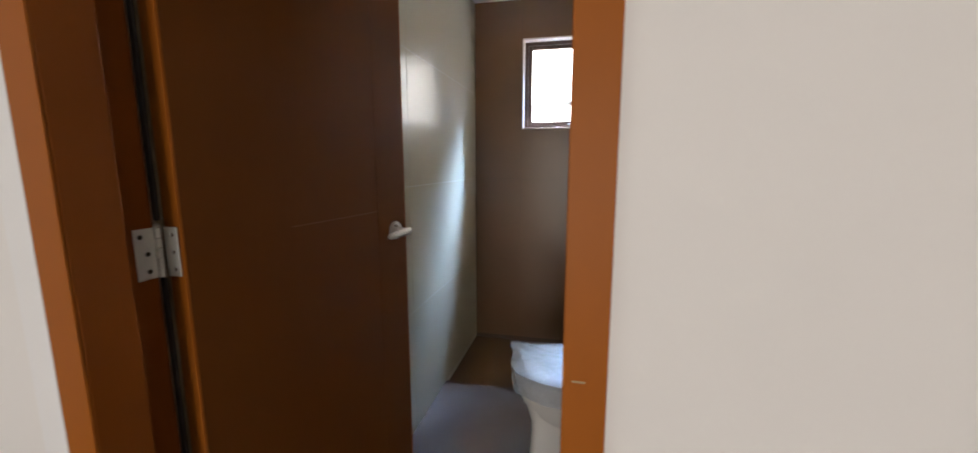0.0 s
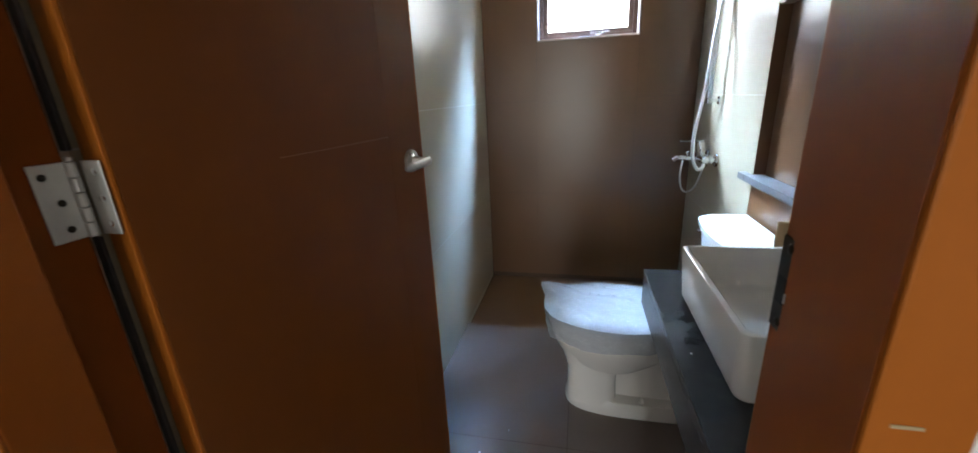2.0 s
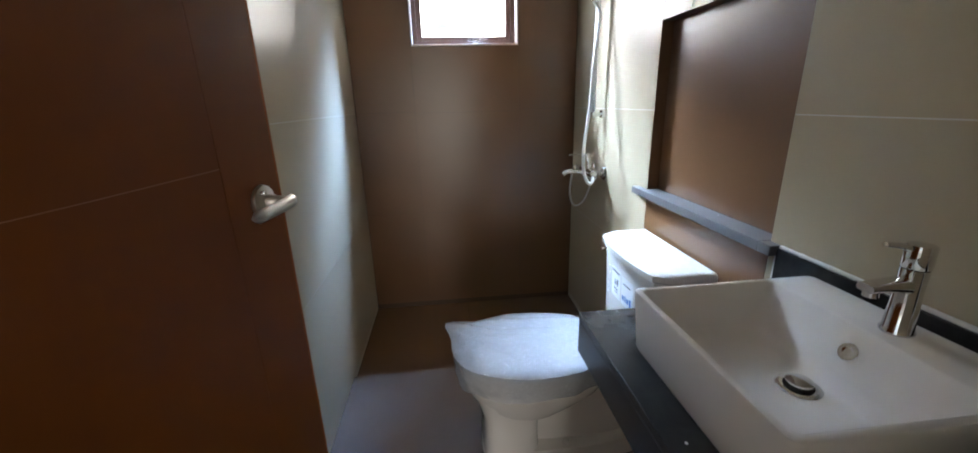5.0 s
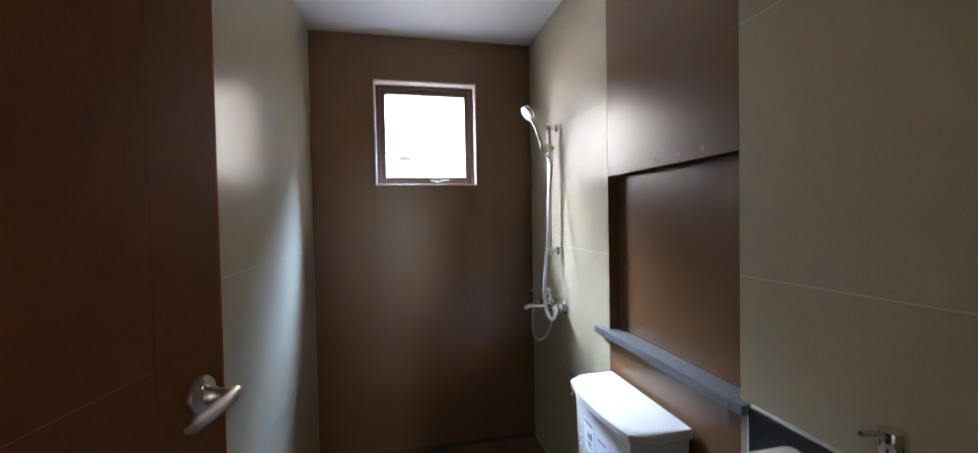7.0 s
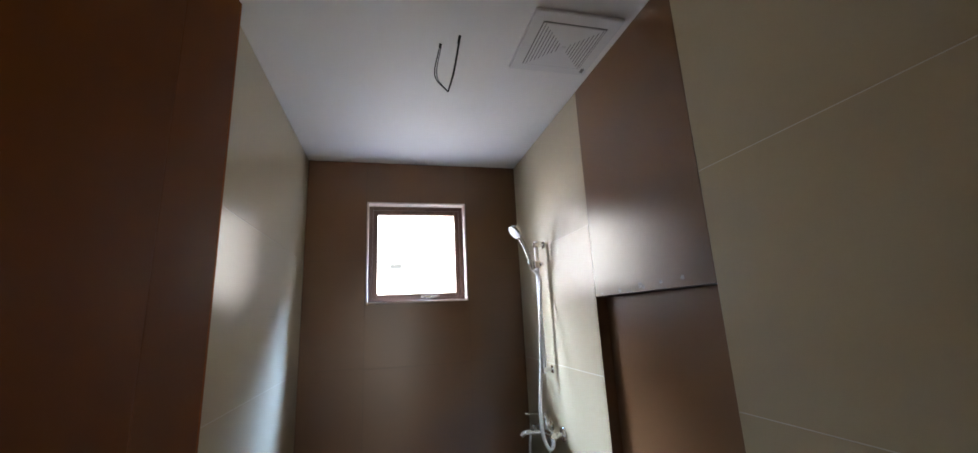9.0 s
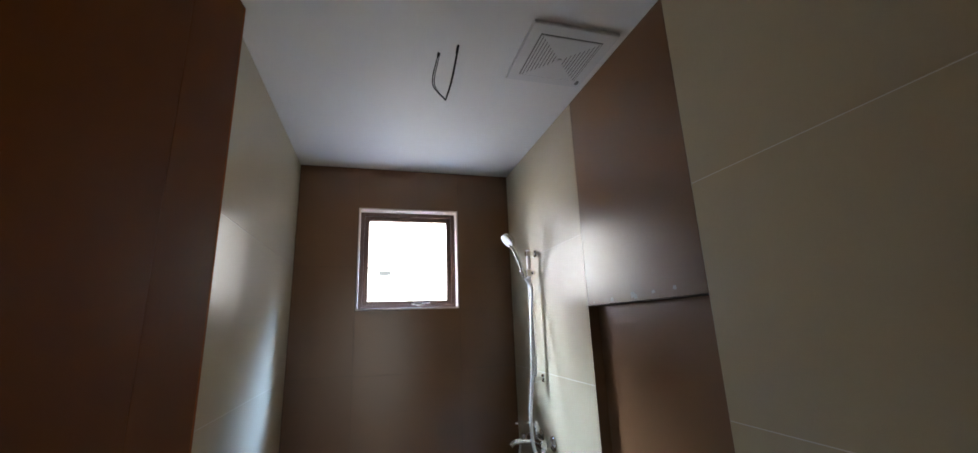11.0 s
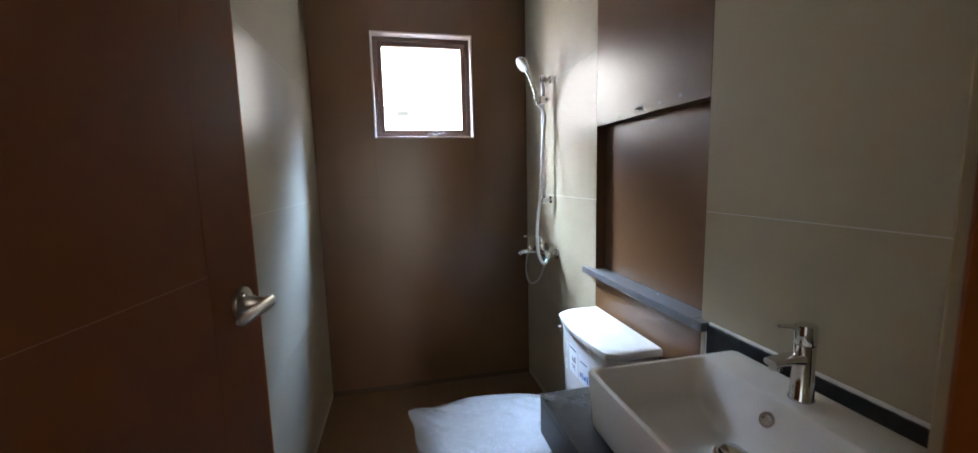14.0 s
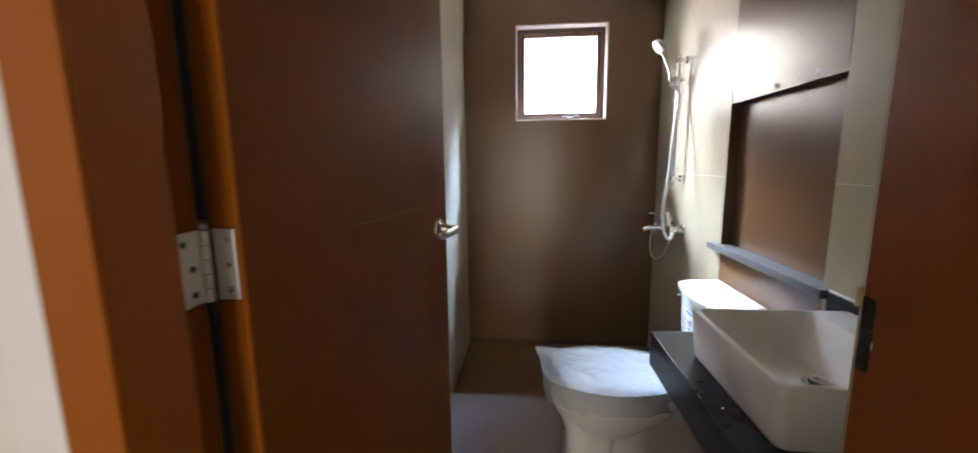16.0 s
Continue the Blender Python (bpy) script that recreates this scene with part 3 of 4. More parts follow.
part("cable_end", tube(curve_points([(0.077, 1.816, CEIL), (0.057, 1.836, 2.305), (0.100, 1.819, 2.232)], 8), 0.0018, 8), M_WIRE, cable, smooth=True)
part("cable_end", tube(curve_points([(0.142, 1.761, CEIL), (0.121, 1.796, 2.298), (0.101, 1.819, 2.232)], 8), 0.0017, 8), M_WIRE, cable, smooth=True)
part("cable_end", tube(curve_points([(0.082, 1.816, CEIL), (0.064, 1.836, 2.305), (0.101, 1.819, 2.232)], 8), 0.0014, 8), M_WIRE, cable, smooth=True)
part("tape", tube([(0.139, 1.761, CEIL), (0.134, 1.769, 2.393)], 0.0045, 10), M_GAP, cable, "black tape", smooth=True)
part("tape", tube([(0.077, 1.816, CEIL), (0.075, 1.818, 2.406)], 0.0040, 10), M_GAP, cable, "black tape", smooth=True)

# ---------------------------------------------------------------- shower set
SY, SX = 2.560, 0.662
shower = thing("shower_set", "chrome hand shower on a slide bar with hose", "shower")
part("slide_bar", tube([(SX, SY, 1.165), (SX, SY, 1.835)], 0.0100, 16), M_HOSE, shower, smooth=True)
for zz in (1.18, 1.815):
    bk = part("wall_bracket", tube([(SX - 0.006, SY, zz), (RIGHT - 0.004, SY, zz)], 0.0085, 14), M_CHROME, shower, smooth=True)
    part("bracket_cap", box(RIGHT - 0.006, RIGHT - 0.0002, SY - 0.018, SY + 0.018, zz - 0.018, zz + 0.018, 0.004), M_CHROME, bk)
    part("bar_cap", box(SX - 0.013, SX + 0.013, SY - 0.013, SY + 0.013, zz - 0.014, zz + 0.014, 0.004), M_CHROME, bk)
part("slider", box(SX - 0.020, SX + 0.016, SY - 0.016, SY + 0.016, 1.690, 1.730, 0.006), M_CHROME, shower)
part("slider_knob", lathe([(0.010, 0), (0.012, 0.003), (0.011, 0.018), (0.006, 0.022)], aim((SX + 0.016, SY - 0.002, 1.71), (0.3, -1, 0)), 16), M_CHROME, shower, smooth=True)
part("cradle", lathe([(0.0135, -0.018), (0.016, -0.014), (0.016, 0.014), (0.0145, 0.018)], aim((SX - 0.034, SY - 0.006, 1.715), (-0.36, 0, 1)), 18), M_CHROME, shower, smooth=True)
hand = [(SX - 0.026, SY - 0.006, 1.685), (SX - 0.034, SY - 0.006, 1.715), (SX - 0.050, SY - 0.005, 1.770), (SX - 0.072, SY - 0.003, 1.828), (SX - 0.094, SY, 1.868)]
hl = curve_points(hand, 6)
head_ob = part("hand_shower", tube(hl, [0.0095 + 0.004 * (i / len(hl)) for i in range(len(hl))], 16), M_CHROME, shower, "chrome hand shower with white face", smooth=True)
HEADC = Vector((SX - 0.108, SY, 1.888))
HDIR = Vector((-0.62, -0.10, -0.50))
part("spray_head", lathe([(0.016, -0.028), (0.030, -0.020), (0.042, -0.006), (0.044, 0.004), (0.040, 0.010)], aim(HEADC, HDIR), 30), M_CHROME, head_ob, smooth=True)
part("spray_face", lathe([(0.039, 0.0101), (0.038, 0.013), (0.020, 0.0145), (0.001, 0.0148)], aim(HEADC, HDIR), 30), M_WHITEPLASTIC, head_ob, "pale plastic spray face", smooth=True)

# mixer
MY, MZ = 2.562, 0.895
mixer = thing("shower_mixer", "chrome bath mixer with lever on the shower wall", "tap")
for dy in (-0.075, 0.075):
    part("wall_rose", lathe([(0.033, 0), (0.034, 0.004), (0.030, 0.010), (0.018, 0.016)], aim((RIGHT - 0.0002, MY + dy, MZ), (-1, 0, 0)), 26), M_CHROME, mixer, smooth=True)
    part("inlet", lathe([(0.0135, 0.012), (0.0135, 0.038)], aim((RIGHT, MY + dy, MZ), (-1, 0, 0)), 18), M_CHROME, mixer, smooth=True)
part("body", tube([(RIGHT - 0.056, MY - 0.090, MZ), (RIGHT - 0.056, MY - 0.086, MZ), (RIGHT - 0.056, MY + 0.086, MZ), (RIGHT - 0.056, MY + 0.090, MZ)], [0.016, 0.021, 0.021, 0.016], 20), M_CHROME, mixer, smooth=True)
part("cartridge", lathe([(0.021, 0.0), (0.022, 0.034), (0.021, 0.060), (0.019, 0.074), (0.012, 0.078)], aim((RIGHT - 0.056, MY, MZ + 0.010), (-0.15, 0, 1)), 22), M_CHROME, mixer, smooth=True)
part("lever", box(0, 0.118, -0.010, 0.010, 0, 0.008, 0.003), M_CHROME, mixer).matrix_world = pose(RIGHT - 0.048, MY, MZ + 0.084, 0, -1, 180)
part("spout", tube(curve_points([(RIGHT - 0.060, MY + 0.02, MZ - 0.006), (RIGHT - 0.10, MY + 0.02, MZ - 0.004), (RIGHT - 0.160, MY + 0.02, MZ + 0.002), (RIGHT - 0.185, MY + 0.02, MZ - 0.012)], 5), 0.0125, 16), M_CHROME, mixer, smooth=True)
part("diverter", lathe([(0.006, 0), (0.006, 0.020), (0.011, 0.022), (0.011, 0.030), (0.006, 0.032)], aim((RIGHT - 0.118, MY + 0.02, MZ + 0.004), (0, 0, 1)), 14), M_CHROME, mixer, smooth=True)
part("hose_outlet", lathe([(0.011, 0.0), (0.011, 0.030)], aim((RIGHT - 0.056, MY - 0.075, MZ - 0.004), (0, -0.6, -1)), 16), M_CHROME, mixer, smooth=True)

hose_pts = curve_points([(SX - 0.022, SY - 0.006, 1.682), (0.664, 2.542, 1.635), (0.654, 2.528, 1.545), (0.636, 2.500, 1.450), (0.610, 2.460, 1.229), (0.577, 2.422, 1.056), (0.570, 2.405, 0.966), (0.576, 2.396, 0.905), (0.598, 2.400, 0.866), (0.628, 2.430, 0.868), (0.648, 2.485, 0.880)], 14)
hose = tagged(part("shower_hose", tube(hose_pts, 0.0088, 10, rings=True), M_HOSE, None, "", True), "ribbed chrome hose hanging in a loop from the hand shower", "hose")
chain_pts = curve_points([(RIGHT - 0.135, MY + 0.02, MZ - 0.008), (RIGHT - 0.140, MY + 0.03, MZ - 0.09), (RIGHT - 0.125, MY + 0.045, MZ - 0.165), (RIGHT - 0.095, MY + 0.05, MZ - 0.190), (RIGHT - 0.062, MY + 0.02, MZ - 0.150), (RIGHT - 0.048, MY - 0.045, MZ - 0.030)], 10)
loop_hose = tagged(part("supply_hose", tube(chain_pts, 0.0055, 10, rings=True), M_HOSE, None, "", True), "thin chrome hose loop under the mixer", "hose")

# ---------------------------------------------------------------- stone ledge under the recess
ledge = tagged(part("stone_ledge", box(0.676, NICHE[2] - 0.001, PANEL[0] + 0.002, PANEL[1] - 0.002, NICHE[0] - 0.026, NICHE[0], 0.002), M_LEDGE), "charcoal stone ledge below the tiled recess", "shelf")
part("ledge_nosing", box(0.676, RIGHT - 0.0004, PANEL[1] - 0.0018, 2.108, NICHE[0] - 0.026, NICHE[0], 0.002), M_LEDGE, ledge)
part("ledge_nosing", box(0.676, RIGHT - 0.0004, 1.372, PANEL[0] + 0.0018, NICHE[0] - 0.026, NICHE[0], 0.002), M_LEDGE, ledge)

part("paint_speck", lathe([(0.0022, 0), (0.0018, 0.0008), (0.0004, 0.0012)], Matrix.Translation((0.731, 1.640, NICHE[0] + 0.0001)), 10), M_CEILING, ledge, "white paint speck")
counter = thing("vanity_counter", "polished black granite vanity counter with a deep apron", "counter")
CX, CY0, CY1, CZ = 0.216, 0.655, 1.372, 0.774
part("slab", box(CX, RIGHT - 0.0004, CY0, CY1, CZ - 0.020, CZ, 0.002), M_STONE, counter)
part("front_apron", box(CX + 0.0006, CX + 0.020, CY0, CY1 - 0.0006, CZ - 0.104, CZ - 0.0202, 0.0015), M_STONE, counter)
part("end_apron", box(CX + 0.0205, RIGHT - 0.0004, CY1 - 0.020, CY1 - 0.0006, CZ - 0.104, CZ - 0.0202, 0.0015), M_STONE, counter)
splash = tagged(part("backsplash", box(RIGHT - 0.016, RIGHT - 0.0004, CY0, 1.370, CZ + 0.0005, 0.902, 0.002), M_STONE), "black granite backsplash behind the basin", "backsplash")
bead = bmesh.new()
bp_ = [(RIGHT - 0.007, CY0 + 0.01 + (1.358 - CY0) * i / 60, 0.906) for i in range(61)]
tube(bp_, [0.0045 + 0.0016 * noise.noise((i * 0.9, 0.2, 3.1)) for i in range(61)], 8, bead)
tagged(part("sealant_bead", bead, M_SEALANT, None, "", True), "uneven white sealant bead above the backsplash", "sealant")
tagged(part("edge_trim", box(RIGHT - 0.010, RIGHT - 0.0004, 1.3705, 1.3805, CZ + 0.001, NICHE[0] - 0.028, 0.002), M_SEALANT), "white grouted tile edge beside the backsplash", "trim")

BX0, BX1, BY0, BY1, BZ = 0.270, 0.648, 0.850, 1.230, 0.900
basin = thing("wash_basin", "white ceramic rectangular countertop basin", "sink")
rings_ = [
    round_rect(BX0 + 0.012, BX1 - 0.010, BY0 + 0.012, BY1 - 0.012, CZ + 0.0005, 0.020),
    round_rect(BX0 + 0.006, BX1 - 0.004, BY0 + 0.006, BY1 - 0.006, CZ + 0.012, 0.022),
    round_rect(BX0, BX1, BY0, BY1, BZ - 0.006, 0.016),
    round_rect(BX0 + 0.0015, BX1 - 0.0015, BY0 + 0.0015, BY1 - 0.0015, BZ - 0.0015, 0.015),
    round_rect(BX0 + 0.005, BX1 - 0.005, BY0 + 0.005, BY1 - 0.005, BZ, 0.013),
    round_rect(BX0 + 0.011, 0.555, BY0 + 0.011, BY1 - 0.011, BZ, 0.012),
    round_rect(BX0 + 0.014, 0.551, BY0 + 0.014, BY1 - 0.014, BZ - 0.003, 0.012),
    round_rect(BX0 + 0.030, 0.515, BY0 + 0.035, BY1 - 0.045, BZ - 0.070, 0.020),
    round_rect(BX0 + 0.045, 0.500, BY0 + 0.050, BY1 - 0.062, BZ - 0.086, 0.026),
    round_rect(BX0 + 0.110, 0.488, BY0 + 0.110, BY1 - 0.120, BZ - 0.092, 0.030),
]
part("bowl", loft(rings_), M_CERAMIC, basin, smooth=True)
DR = Vector((0.458, 1.030, BZ - 0.0922))
drain = part("drain", lathe([(0.031, 0.0), (0.032, 0.002), (0.028, 0.004), (0.022, 0.0035)], Matrix.Translation(DR), 30), M_CHROME, basin, "chrome pop-up drain", smooth=True)
# shade round the plug, drawn as a black disc
part("drain_gap", lathe([(0.0215, 0.0036), (0.0205, 0.0040)], Matrix.Translation(DR), 24), M_GAP, drain)
part("pop_up_plug", lathe([(0.010, 0.0042), (0.012, 0.008), (0.019, 0.010), (0.019, 0.013), (0.012, 0.0155), (0.001, 0.016)], Matrix.Translation(DR), 26), M_CHROME, drain, smooth=True)
part("overflow_cap", lathe([(0.0142, 0.0), (0.0147, 0.0015), (0.0138, 0.0026), (0.009, 0.0028), (0.007, 0.0020), (0.001, 0.0020)], aim((0.5285, 1.028, BZ - 0.034), (-0.86, 0, 0.5)), 26), M_CHROME, basin, "round chrome overflow cover", smooth=True)

tap = thing("basin_tap", "chrome single lever basin mixer tap", "tap")
TX, TY = 0.596, 1.024
part("body", lathe([(0.0215, 0.0), (0.0215, 0.004), (0.0190, 0.008), (0.0165, 0.070), (0.0170, 0.096), (0.0170, 0.104)], Matrix.Translation((TX, TY, BZ)), 28), M_CHROME, tap, smooth=True)
sp = []
for t in range(9):
    u = t / 8
    cx, cz = TX - 0.010 - 0.064 * u, BZ + 0.078 + 0.006 * u - 0.006 * u * u
    w, h = 0.0145 - 0.0015 * u, 0.0105 - 0.0045 * u
    sp.append([Vector((cx, TY + w * math.copysign(abs(math.cos(a)) ** 0.6, math.cos(a)), cz + h * math.copysign(abs(math.sin(a)) ** 0.6, math.sin(a)))) for a in [2 * math.pi * k / 20 for k in range(20)]])
part("spout", loft(sp), M_CHROME, tap, smooth=True)
part("aerator", lathe([(0.010, 0), (0.010, 0.008)], Matrix.Translation((TX - 0.062, TY, BZ + 0.064)), 18), M_CHROME, tap, smooth=True)
part("lever_cap", lathe([(0.0166, 0.105), (0.0178, 0.1075), (0.0178, 0.136), (0.0165, 0.140), (0.001, 0.141)], Matrix.Translation((TX, TY, BZ)), 28), M_CHROME, tap, smooth=True)
part("lever", tube([(TX - 0.020, TY, BZ + 0.136), (TX - 0.040, TY, BZ + 0.1420), (TX - 0.060, TY, BZ + 0.1440)], [0.005, 0.0042, 0.0036], 12), M_CHROME, tap, smooth=True)

# ---------------------------------------------------------------- toilet
toilet = thing("toilet", "white two-piece toilet with its lid wrapped in clear plastic", "toilet")
TC = 1.782
pd = [
    oval(0.000, 0.62, TC, 0.128, 0.000, 3.0), oval(-0.002, 0.62, TC, 0.130, 0.012, 3.0), oval(0.003, 0.615, TC, 0.124, 0.040, 3.2),
    oval(0.006, 0.61, TC, 0.119, 0.060, 3.2),
]
part("foot", loft(pd), M_CERAMIC, toilet, smooth=True)
col = [oval(0.004, 0.205, TC, 0.118, 0.046, 4.5), oval(0.008, 0.202, TC, 0.112, 0.12, 4.5), oval(0.006, 0.206, TC, 0.110, 0.19, 4.0), oval(-0.010, 0.235, TC, 0.116, 0.235, 3.4), oval(-0.028, 0.270, TC, 0.130, 0.275, 2.8)]
part("pedestal", loft(col), M_CERAMIC, toilet, smooth=True)
trap = [oval(0.12, 0.56, TC, 0.066, 0.045, 3.0), oval(0.12, 0.58, TC, 0.072, 0.10, 3.0), oval(0.12, 0.60, TC, 0.074, 0.18, 3.0), oval(0.14, 0.64, TC, 0.086, 0.28, 2.8), oval(0.20, 0.69, TC, 0.120, 0.372, 3.0)]
part("trapway", loft(trap), M_CERAMIC, toilet, smooth=True)
bowl = [oval(0.020, 0.30, TC, 0.105, 0.185, 2.4), oval(-0.010, 0.36, TC, 0.130, 0.225, 2.4), oval(-0.042, 0.44, TC, 0.156, 0.280, 2.35), oval(-0.064, 0.47, TC, 0.174, 0.335, 2.3), oval(-0.072, 0.48, TC, 0.181, 0.372, 2.3), oval(-0.072, 0.48, TC, 0.182, 0.388, 2.3), oval(-0.066, 0.475, TC, 0.176, 0.394, 2.3)]
part("bowl", loft(bowl), M_CERAMIC, toilet, smooth=True)
for dy in (-0.118, 0.118):
    part("bolt_cap", lathe([(0.012, 0), (0.011, 0.012), (0.006, 0.018), (0.001, 0.019)], Matrix.Translation((0.30, TC + dy * 0.80, 0.058)), 16), M_CERAMIC, toilet, smooth=True)
seat_loops = [oval(-0.070, 0.445, TC, 0.180, 0.3955, 2.3), oval(-0.075, 0.450, TC, 0.185, 0.400, 2.3), oval(-0.075, 0.450, TC, 0.185, 0.408, 2.3), oval(-0.070, 0.445, TC, 0.180, 0.412, 2.3)]
part("seat", loft(seat_loops), M_LID, toilet, smooth=True)
lid_loops = [oval(-0.072, 0.452, TC, 0.183, 0.4135, 2.35), oval(-0.078, 0.456, TC, 0.188, 0.419, 2.35), oval(-0.077, 0.456, TC, 0.187, 0.428, 2.35), oval(-0.066, 0.446, TC, 0.176, 0.4355, 2.35), oval(-0.02, 0.40, TC, 0.13, 0.438, 2.35)]
part("lid", loft(lid_loops), M_LID, toilet, smooth=True)
for dy in (-0.075, 0.075):
    part("seat_hinge", box(0.445, 0.480, TC + dy - 0.020, TC + dy + 0.020, 0.395, 0.428, 0.006), M_LID, toilet)
part("deck", box(0.440, 0.690, TC - 0.170, TC + 0.170, 0.350, 0.3935, 0.014, 3), M_CERAMIC, toilet, smooth=True)


def tank_outline(x0, x1, hw, z, bow, n=14):
    out = [Vector((x1, TC - hw, z)), Vector((x1, TC + hw, z))]
    r = 0.040
    front = []
    for k in range(n + 1):
        u = -1 + 2 * k / n
        y = u * hw
        edge = max(0.0, abs(y) - (hw - r)) / r
        front.append(Vector((x0 + bow * u * u + r * (1 - math.sqrt(max(0.0, 1 - edge * edge))), TC - y, z)))
    return out + front


tank = part("tank", loft([tank_outline(0.525, 0.688, 0.190, 0.394, 0.020), tank_outline(0.515, 0.690, 0.200, 0.42, 0.022), tank_outline(0.505, 0.692, 0.212, 0.723, 0.026)]), M_CERAMIC, toilet, smooth=True)
part("tank_lid", loft([tank_outline(0.497, 0.694, 0.220, 0.7235, 0.028), tank_outline(0.490, 0.696, 0.226, 0.729, 0.028), tank_outline(0.490, 0.696, 0.226, 0.747, 0.028), tank_outline(0.496, 0.694, 0.221, 0.754, 0.028), tank_outline(0.512, 0.690, 0.208, 0.757, 0.026)]), M_CERAMIC, toilet, smooth=True)
fl = part("flush_lever", lathe([(0.013, 0), (0.013, 0.008), (0.009, 0.012), (0.008, 0.020)], aim((0.548, TC + 0.207, 0.685), (0, 1, 0)), 18), M_CHROME, tank, "chrome flush lever", smooth=True)
part("lever_arm", tube([(0.555, TC + 0.226, 0.685), (0.540, TC + 0.228, 0.683), (0.522, TC + 0.228, 0.680)], [0.006, 0.0055, 0.006], 12), M_CHROME, fl, smooth=True)


def sticker(y0, y1, z0, z1, bars, blue=()):
    """A flat label on the bowed front of the tank, with bars for its small print."""
    def x_at(y, z):
        u = (y - TC) / 0.21
        return 0.515 - 0.010 * (z - 0.42) / 0.303 + 0.024 * u * u - 0.0012
    def quad(a, b, c, d, lift):
        bm = bmesh.new()
        vs = []
        for i in range(5):
            y = a + (b - a) * i / 4
            vs.append((bm.verts.new((x_at(y, c) - lift, y, c)), bm.verts.new((x_at(y, d) - lift, y, d))))
        for p, q in zip(vs, vs[1:]):
            bm.faces.new((p[0], q[0], q[1], p[1]))
        return bm
    s = part("sticker", quad(y0, y1, z0, z1, 0.0), M_PAPER, tank, "white paper sticker with small print")
    for a, b, c, d in bars:
        part("print_bar", quad(y0 + (y1 - y0) * a, y0 + (y1 - y0) * b, z0 + (z1 - z0) * c, z0 + (z1 - z0) * d, 0.0007), M_INK, s)
    for a, b, c, d in blue:
        part("logo_bar", quad(y0 + (y1 - y0) * a, y0 + (y1 - y0) * b, z0 + (z1 - z0) * c, z0 + (z1 - z0) * d, 0.0007), M_BLUEINK, s, "blue printed mark")


sticker(1.785, 1.865, 0.563, 0.673, [(0.08, 0.92, 0.86, 0.93), (0.2, 0.34, 0.44, 0.66), (0.38, 0.48, 0.44, 0.58), (0.52, 0.62, 0.44, 0.62), (0.25, 0.7, 0.28, 0.33), (0.25, 0.6, 0.18, 0.22)])
sticker(1.695, 1.775, 0.563, 0.668, [(0.2, 0.8, 0.74, 0.79)], [(0.12, 0.26, 0.14, 0.40), (0.32, 0.50, 0.18, 0.34), (0.56, 0.66, 0.16, 0.38), (0.72, 0.90, 0.18, 0.34)])
sticker(1.905, 1.922, 0.543, 0.583, [(0.25, 0.75, 0.2, 0.8)])
sticker(1.885, 1.905, 0.628, 0.663, [(0.3, 0.6, 0.1, 0.9)])

# crinkled film pulled over the lid and the front of the bowl
wrap_thing = thing("plastic_wrap", "crinkled clear plastic film wrapped over the toilet lid", "plastic wrap")


def folds(x, y, k=0.0):
    """Long soft folds with sharp crests, fanning out from the bag's free corner."""
    a = math.atan2(y - TC - 0.12, x + 0.10)
    r = math.hypot(y - TC - 0.12, x + 0.10)
    long_ = max(0.0, 1 - 2.6 * abs(noise.noise((a * 3.4 + 1.5, r * 3.0, 1.7 + k)))) ** 2
    cross = max(0.0, 1 - 3.0 * abs(noise.noise((x * 11 + y * 5, y * 9 - x * 4, 6.1 + k)))) ** 2
    return long_ * (0.35 + 0.65 * math.exp(-r * 3.5)) + 0.45 * cross


def bag_corner(x, y):
    """How far a rim point belongs to the corner that stands off the lid."""
    a = math.atan2((y - TC) / 0.195, (x - 0.185) / 0.27)
    return math.exp(-((a - 2.62) / 0.20) ** 2)


def film_cover():
    bm, n = bmesh.new(), 46
    grid = []
    for i in range(n + 1):
        row = []
        for k in range(n + 1):
            u, w = -1 + 2 * i / n, -1 + 2 * k / n
            p, q = u * math.sqrt(1 - w * w / 2), w * math.sqrt(1 - u * u / 2)
            d = math.hypot(p, q)
            x, y = 0.190 + 0.283 * p * (1 + 0.05 * (u * w) ** 2), TC + 0.203 * q * (1 + 0.05 * (u * w) ** 2)
            edge = max(0.0, (d - 0.80) / 0.20)
            z = 0.4425 + 0.0105 * folds(x, y) * (1 - 0.4 * edge) - 0.011 * edge * edge + 0.003 * noise.noise((x * 9, y * 9, 2.0))
            c = bag_corner(x, y) * max(0.0, (d - 0.55) / 0.45)
            row.append(bm.verts.new((x - 0.048 * c, y + 0.022 * c, z + 0.026 * c)))
        grid.append(row)
    for a, b in zip(grid, grid[1:]):
        for k in range(n):
            if (a[k].co.x + b[k].co.x) / 2 < 0.455:
                bm.faces.new((a[k], a[k + 1], b[k + 1], b[k]))
    bmesh.ops.delete(bm, geom=[v for v in bm.verts if not v.link_faces], context="VERTS")
    return part("cover", bm, M_FILM, wrap_thing, smooth=True)


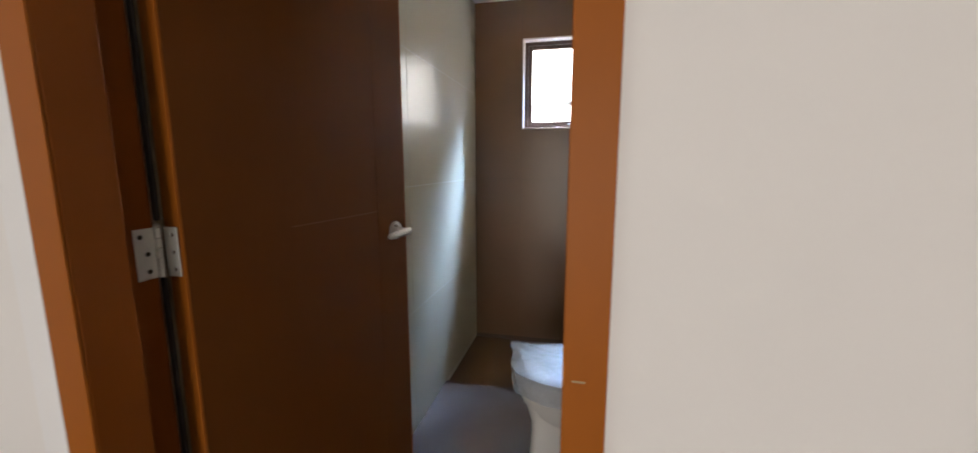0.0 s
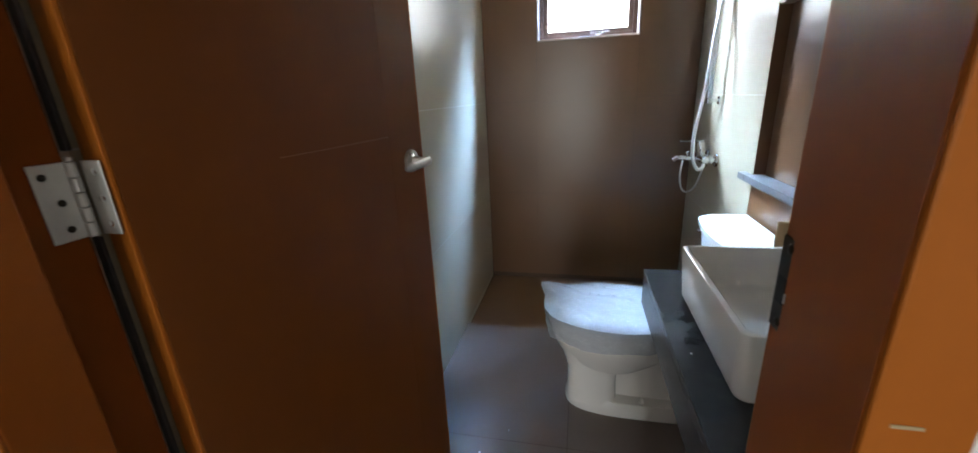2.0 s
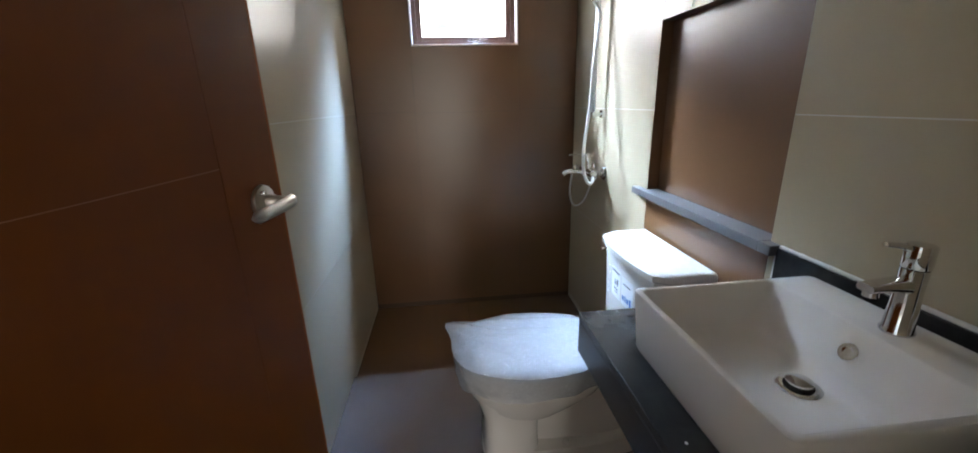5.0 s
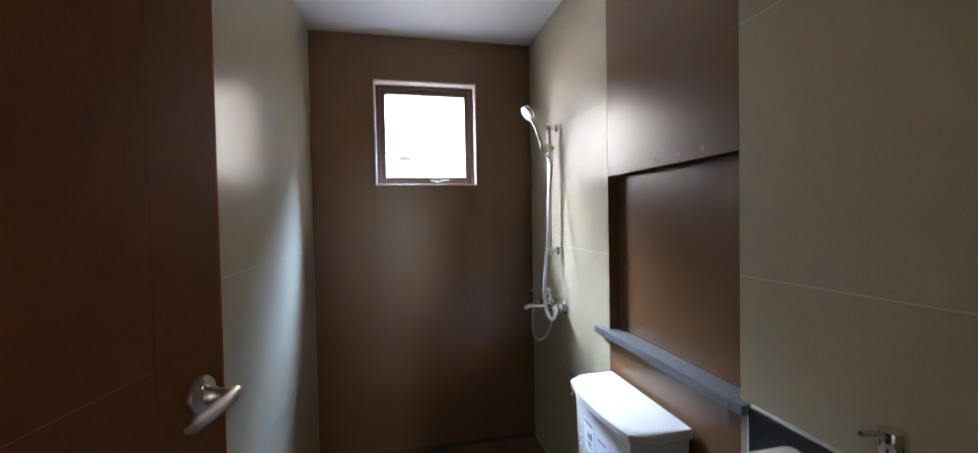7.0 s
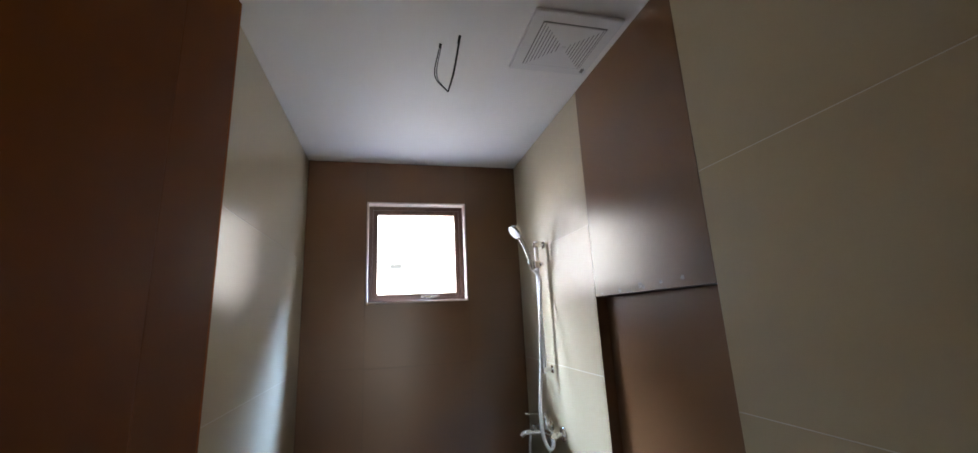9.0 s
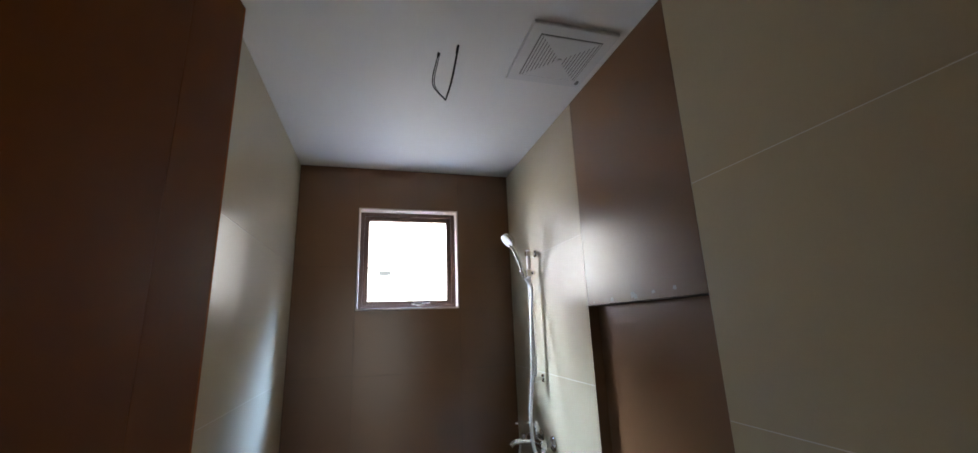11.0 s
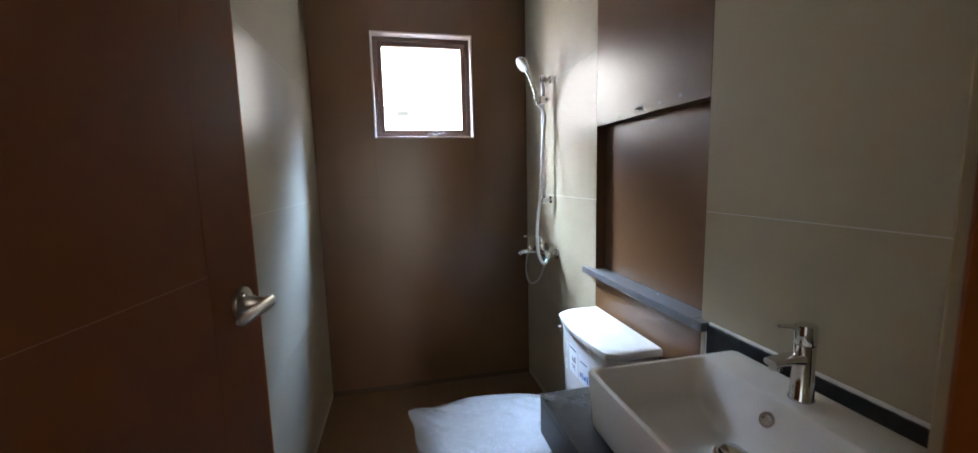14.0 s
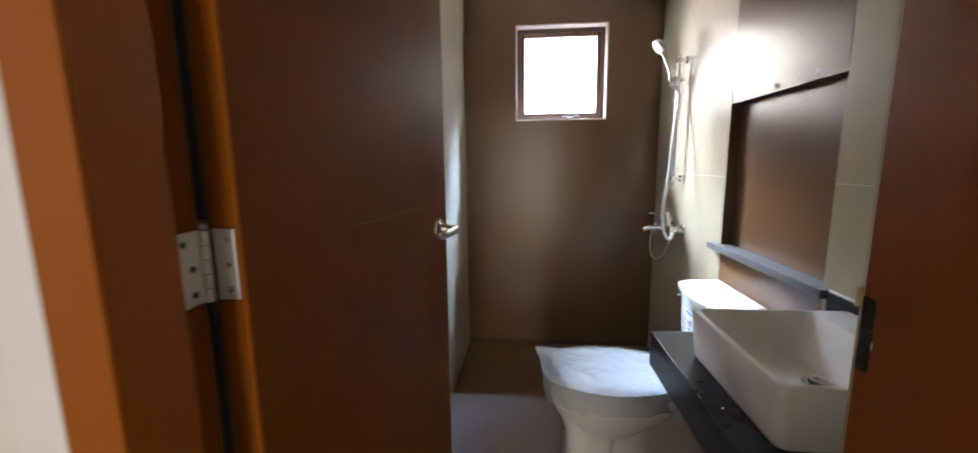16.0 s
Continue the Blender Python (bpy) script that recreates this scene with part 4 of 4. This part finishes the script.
def film_skirt():
    bm, n, m = bmesh.new(), 120, 12
    rows = []
    for j in range(m + 1):
        v = j / m
        ring = []
        for k in range(n):
            a = 2 * math.pi * k / n
            c, s = math.cos(a), math.sin(a)
            low = 0.338 + 0.030 * noise.noise((c * 2.2, s * 2.2, 3.0)) - 0.018 * max(0.0, -c)
            z = low + (0.431 - low) * v
            wave = 0.006 * noise.noise((a * 5.0, v * 1.6, 4.0)) + 0.003 * noise.noise((a * 13.0, v * 4.0, 8.0))
            sc = 0.985 + 0.055 * v
            x = 0.190 + (0.272 * sc + wave) * math.copysign(abs(c) ** 0.92, c)
            y = TC + (0.194 * sc + wave) * math.copysign(abs(s) ** 0.92, s)
            g = bag_corner(x, y) * max(0.0, v - 0.35) / 0.65
            ring.append(bm.verts.new((x - 0.046 * g, y + 0.020 * g, z + 0.024 * g)))
        rows.append(ring)
    for p, q in zip(rows, rows[1:]):
        for k in range(n):
            if (p[k].co.x + q[(k + 1) % n].co.x) / 2 < 0.40:
                bm.faces.new((p[k], p[(k + 1) % n], q[(k + 1) % n], q[k]))
    bmesh.ops.delete(bm, geom=[v for v in bm.verts if not v.link_faces], context="VERTS")
    return part("skirt", bm, M_FILM, wrap_thing, smooth=True)


film_cover()
film_skirt()

# ---------------------------------------------------------------- mortar smears over the recess
for y, z, r in ((1.858, 1.524, 0.011), (1.733, 1.531, 0.013), (1.718, 1.524, 0.010), (1.625, 1.533, 0.008), (1.530, 1.537, 0.009), (1.990, 1.520, 0.007)):
    bm = bmesh.new()
    mid = bm.verts.new((RIGHT - 0.0012, y, z))
    rim = []
    for k in range(18):
        a = 2 * math.pi * k / 18
        rr_ = r * (0.75 + 0.5 * noise.noise((math.cos(a) * 1.7 + y * 30, math.sin(a) * 1.7, z * 9)))
        rim.append(bm.verts.new((RIGHT - 0.0004, y + 1.25 * rr_ * math.cos(a), z + 0.9 * rr_ * math.sin(a))))
    for k in range(18):
        bm.faces.new((mid, rim[k], rim[(k + 1) % 18]))
    tagged(part("mortar_smear", bm, M_SMEAR), "dried pale mortar smear on the brown tile", "stain", "mortar smears")

# ---------------------------------------------------------------- tiles, each a piece of its wall or floor
def tile(parent, mat, x0, x1, y0, y1, z0, z1):
    return part("tile", box(x0, x1, y0, y1, z0, z1, 0.0004, 1), mat, parent)


G = 0.0012
def wall_tiles_x(parent, mat, face, inward, ys, zs):
    """Tiles on a wall of constant x; inward: the side on which the tiles show."""
    for a, b in zip(ys, ys[1:]):
        for c, d in zip(zs, zs[1:]):
            tile(parent, mat, min(face, face - inward * TILE), max(face, face - inward * TILE), a + G, b - G, c + G, d - G)


wall_tiles_x(wall_west, M_BEIGE, LEFT, 1, (INNER + 0.002, 1.8, BACK), JOINTS)
wall_tiles_x(wall_east, M_BEIGE, RIGHT, -1, (PANEL[1], BACK), JOINTS)
wall_tiles_x(wall_east, M_BEIGE, RIGHT, -1, (INNER + 0.012, PANEL[0]), JOINTS)
wall_tiles_x(wall_recess, M_BROWN, RIGHT, -1, PANEL, (0.0, 0.3, NICHE[0]))
wall_tiles_x(wall_recess, M_BROWN, RIGHT, -1, PANEL, (NICHE[1], CEIL))
wall_tiles_x(wall_recess, M_BROWN, NICHE[2], -1, (PANEL[0] + TILE, PANEL[1] - TILE), (NICHE[0], NICHE[1]))
tile(wall_recess, M_BROWN, RIGHT + 0.002, NICHE[2] + TILE, PANEL[1] - TILE + 0.001, PANEL[1], NICHE[0], NICHE[1])
tile(wall_recess, M_BROWN, RIGHT + 0.002, NICHE[2] + TILE, PANEL[0], PANEL[0] + TILE - 0.001, NICHE[0], NICHE[1])
tile(wall_recess, M_BROWN, RIGHT + TILE + 0.0005, NICHE[2] + TILE, PANEL[0] + TILE, PANEL[1] - TILE, NICHE[1] + 0.0005, NICHE[1] + TILE)


def back_tile(x0, x1, z0, z1):
    tile(wall_north, M_BROWN, x0 + 0.0006, x1 - 0.0006, BACK, BACK + TILE - 0.0002, z0 + 0.0006, z1 - 0.0006)


for a, b in ((LEFT, WIN[0] - 0.004), (WIN[1] + 0.004, RIGHT)):
    for c, d in zip(JOINTS, JOINTS[1:]):
        back_tile(a, b, c, d)
for c, d in ((0.0, 0.6), (0.6, 1.2), (1.2, WIN[2]), (WIN[3], CEIL)):
    back_tile(WIN[0] - 0.004, WIN[1] + 0.004, c, d)

XS = (LEFT, 0.015, RIGHT)
for a, b in zip(XS, XS[1:]):
    for c, d in ((INNER - 0.17, 0.87), (0.87, 1.47), (1.47, LIP)):
        tile(floor, M_FLOOR, a + G, b - G, c + G, d - G, -TILE, 0.0)
    for c, d in ((LIP + 0.002, BACK),):
        tile(shower_floor, M_BROWN, a + G, b - G, c + G, d - G, -0.030 - TILE, -0.030)
for i in range(8):
    for j in range(7):
        x0, y0 = -2.385 + 0.6 * i, -3.4 + 0.6 * j
        if x0 < 2.25 and y0 < OUTER - 0.01:
            tile(floor, M_FLOOR, max(x0, -2.2) + G, min(x0 + 0.6, 2.25) - G, y0 + G, min(y0 + 0.6, OUTER - 0.002) - G, -TILE, 0.0)

# dried paint drops on the floor and the counter
for parent, x, y, z, r in ((floor, -0.30, 1.40, 0.0001, 0.004), (floor, -0.345, 1.325, 0.0001, 0.0025), (floor, -0.21, 1.52, 0.0001, 0.002), (counter, 0.245, 0.98, 0.7761, 0.0025)):
    part("paint_speck", lathe([(r, 0), (r * 0.8, r * 0.25), (r * 0.2, r * 0.4)], Matrix.Translation((x, y, z)), 10), M_CEILING, parent, "white paint speck")
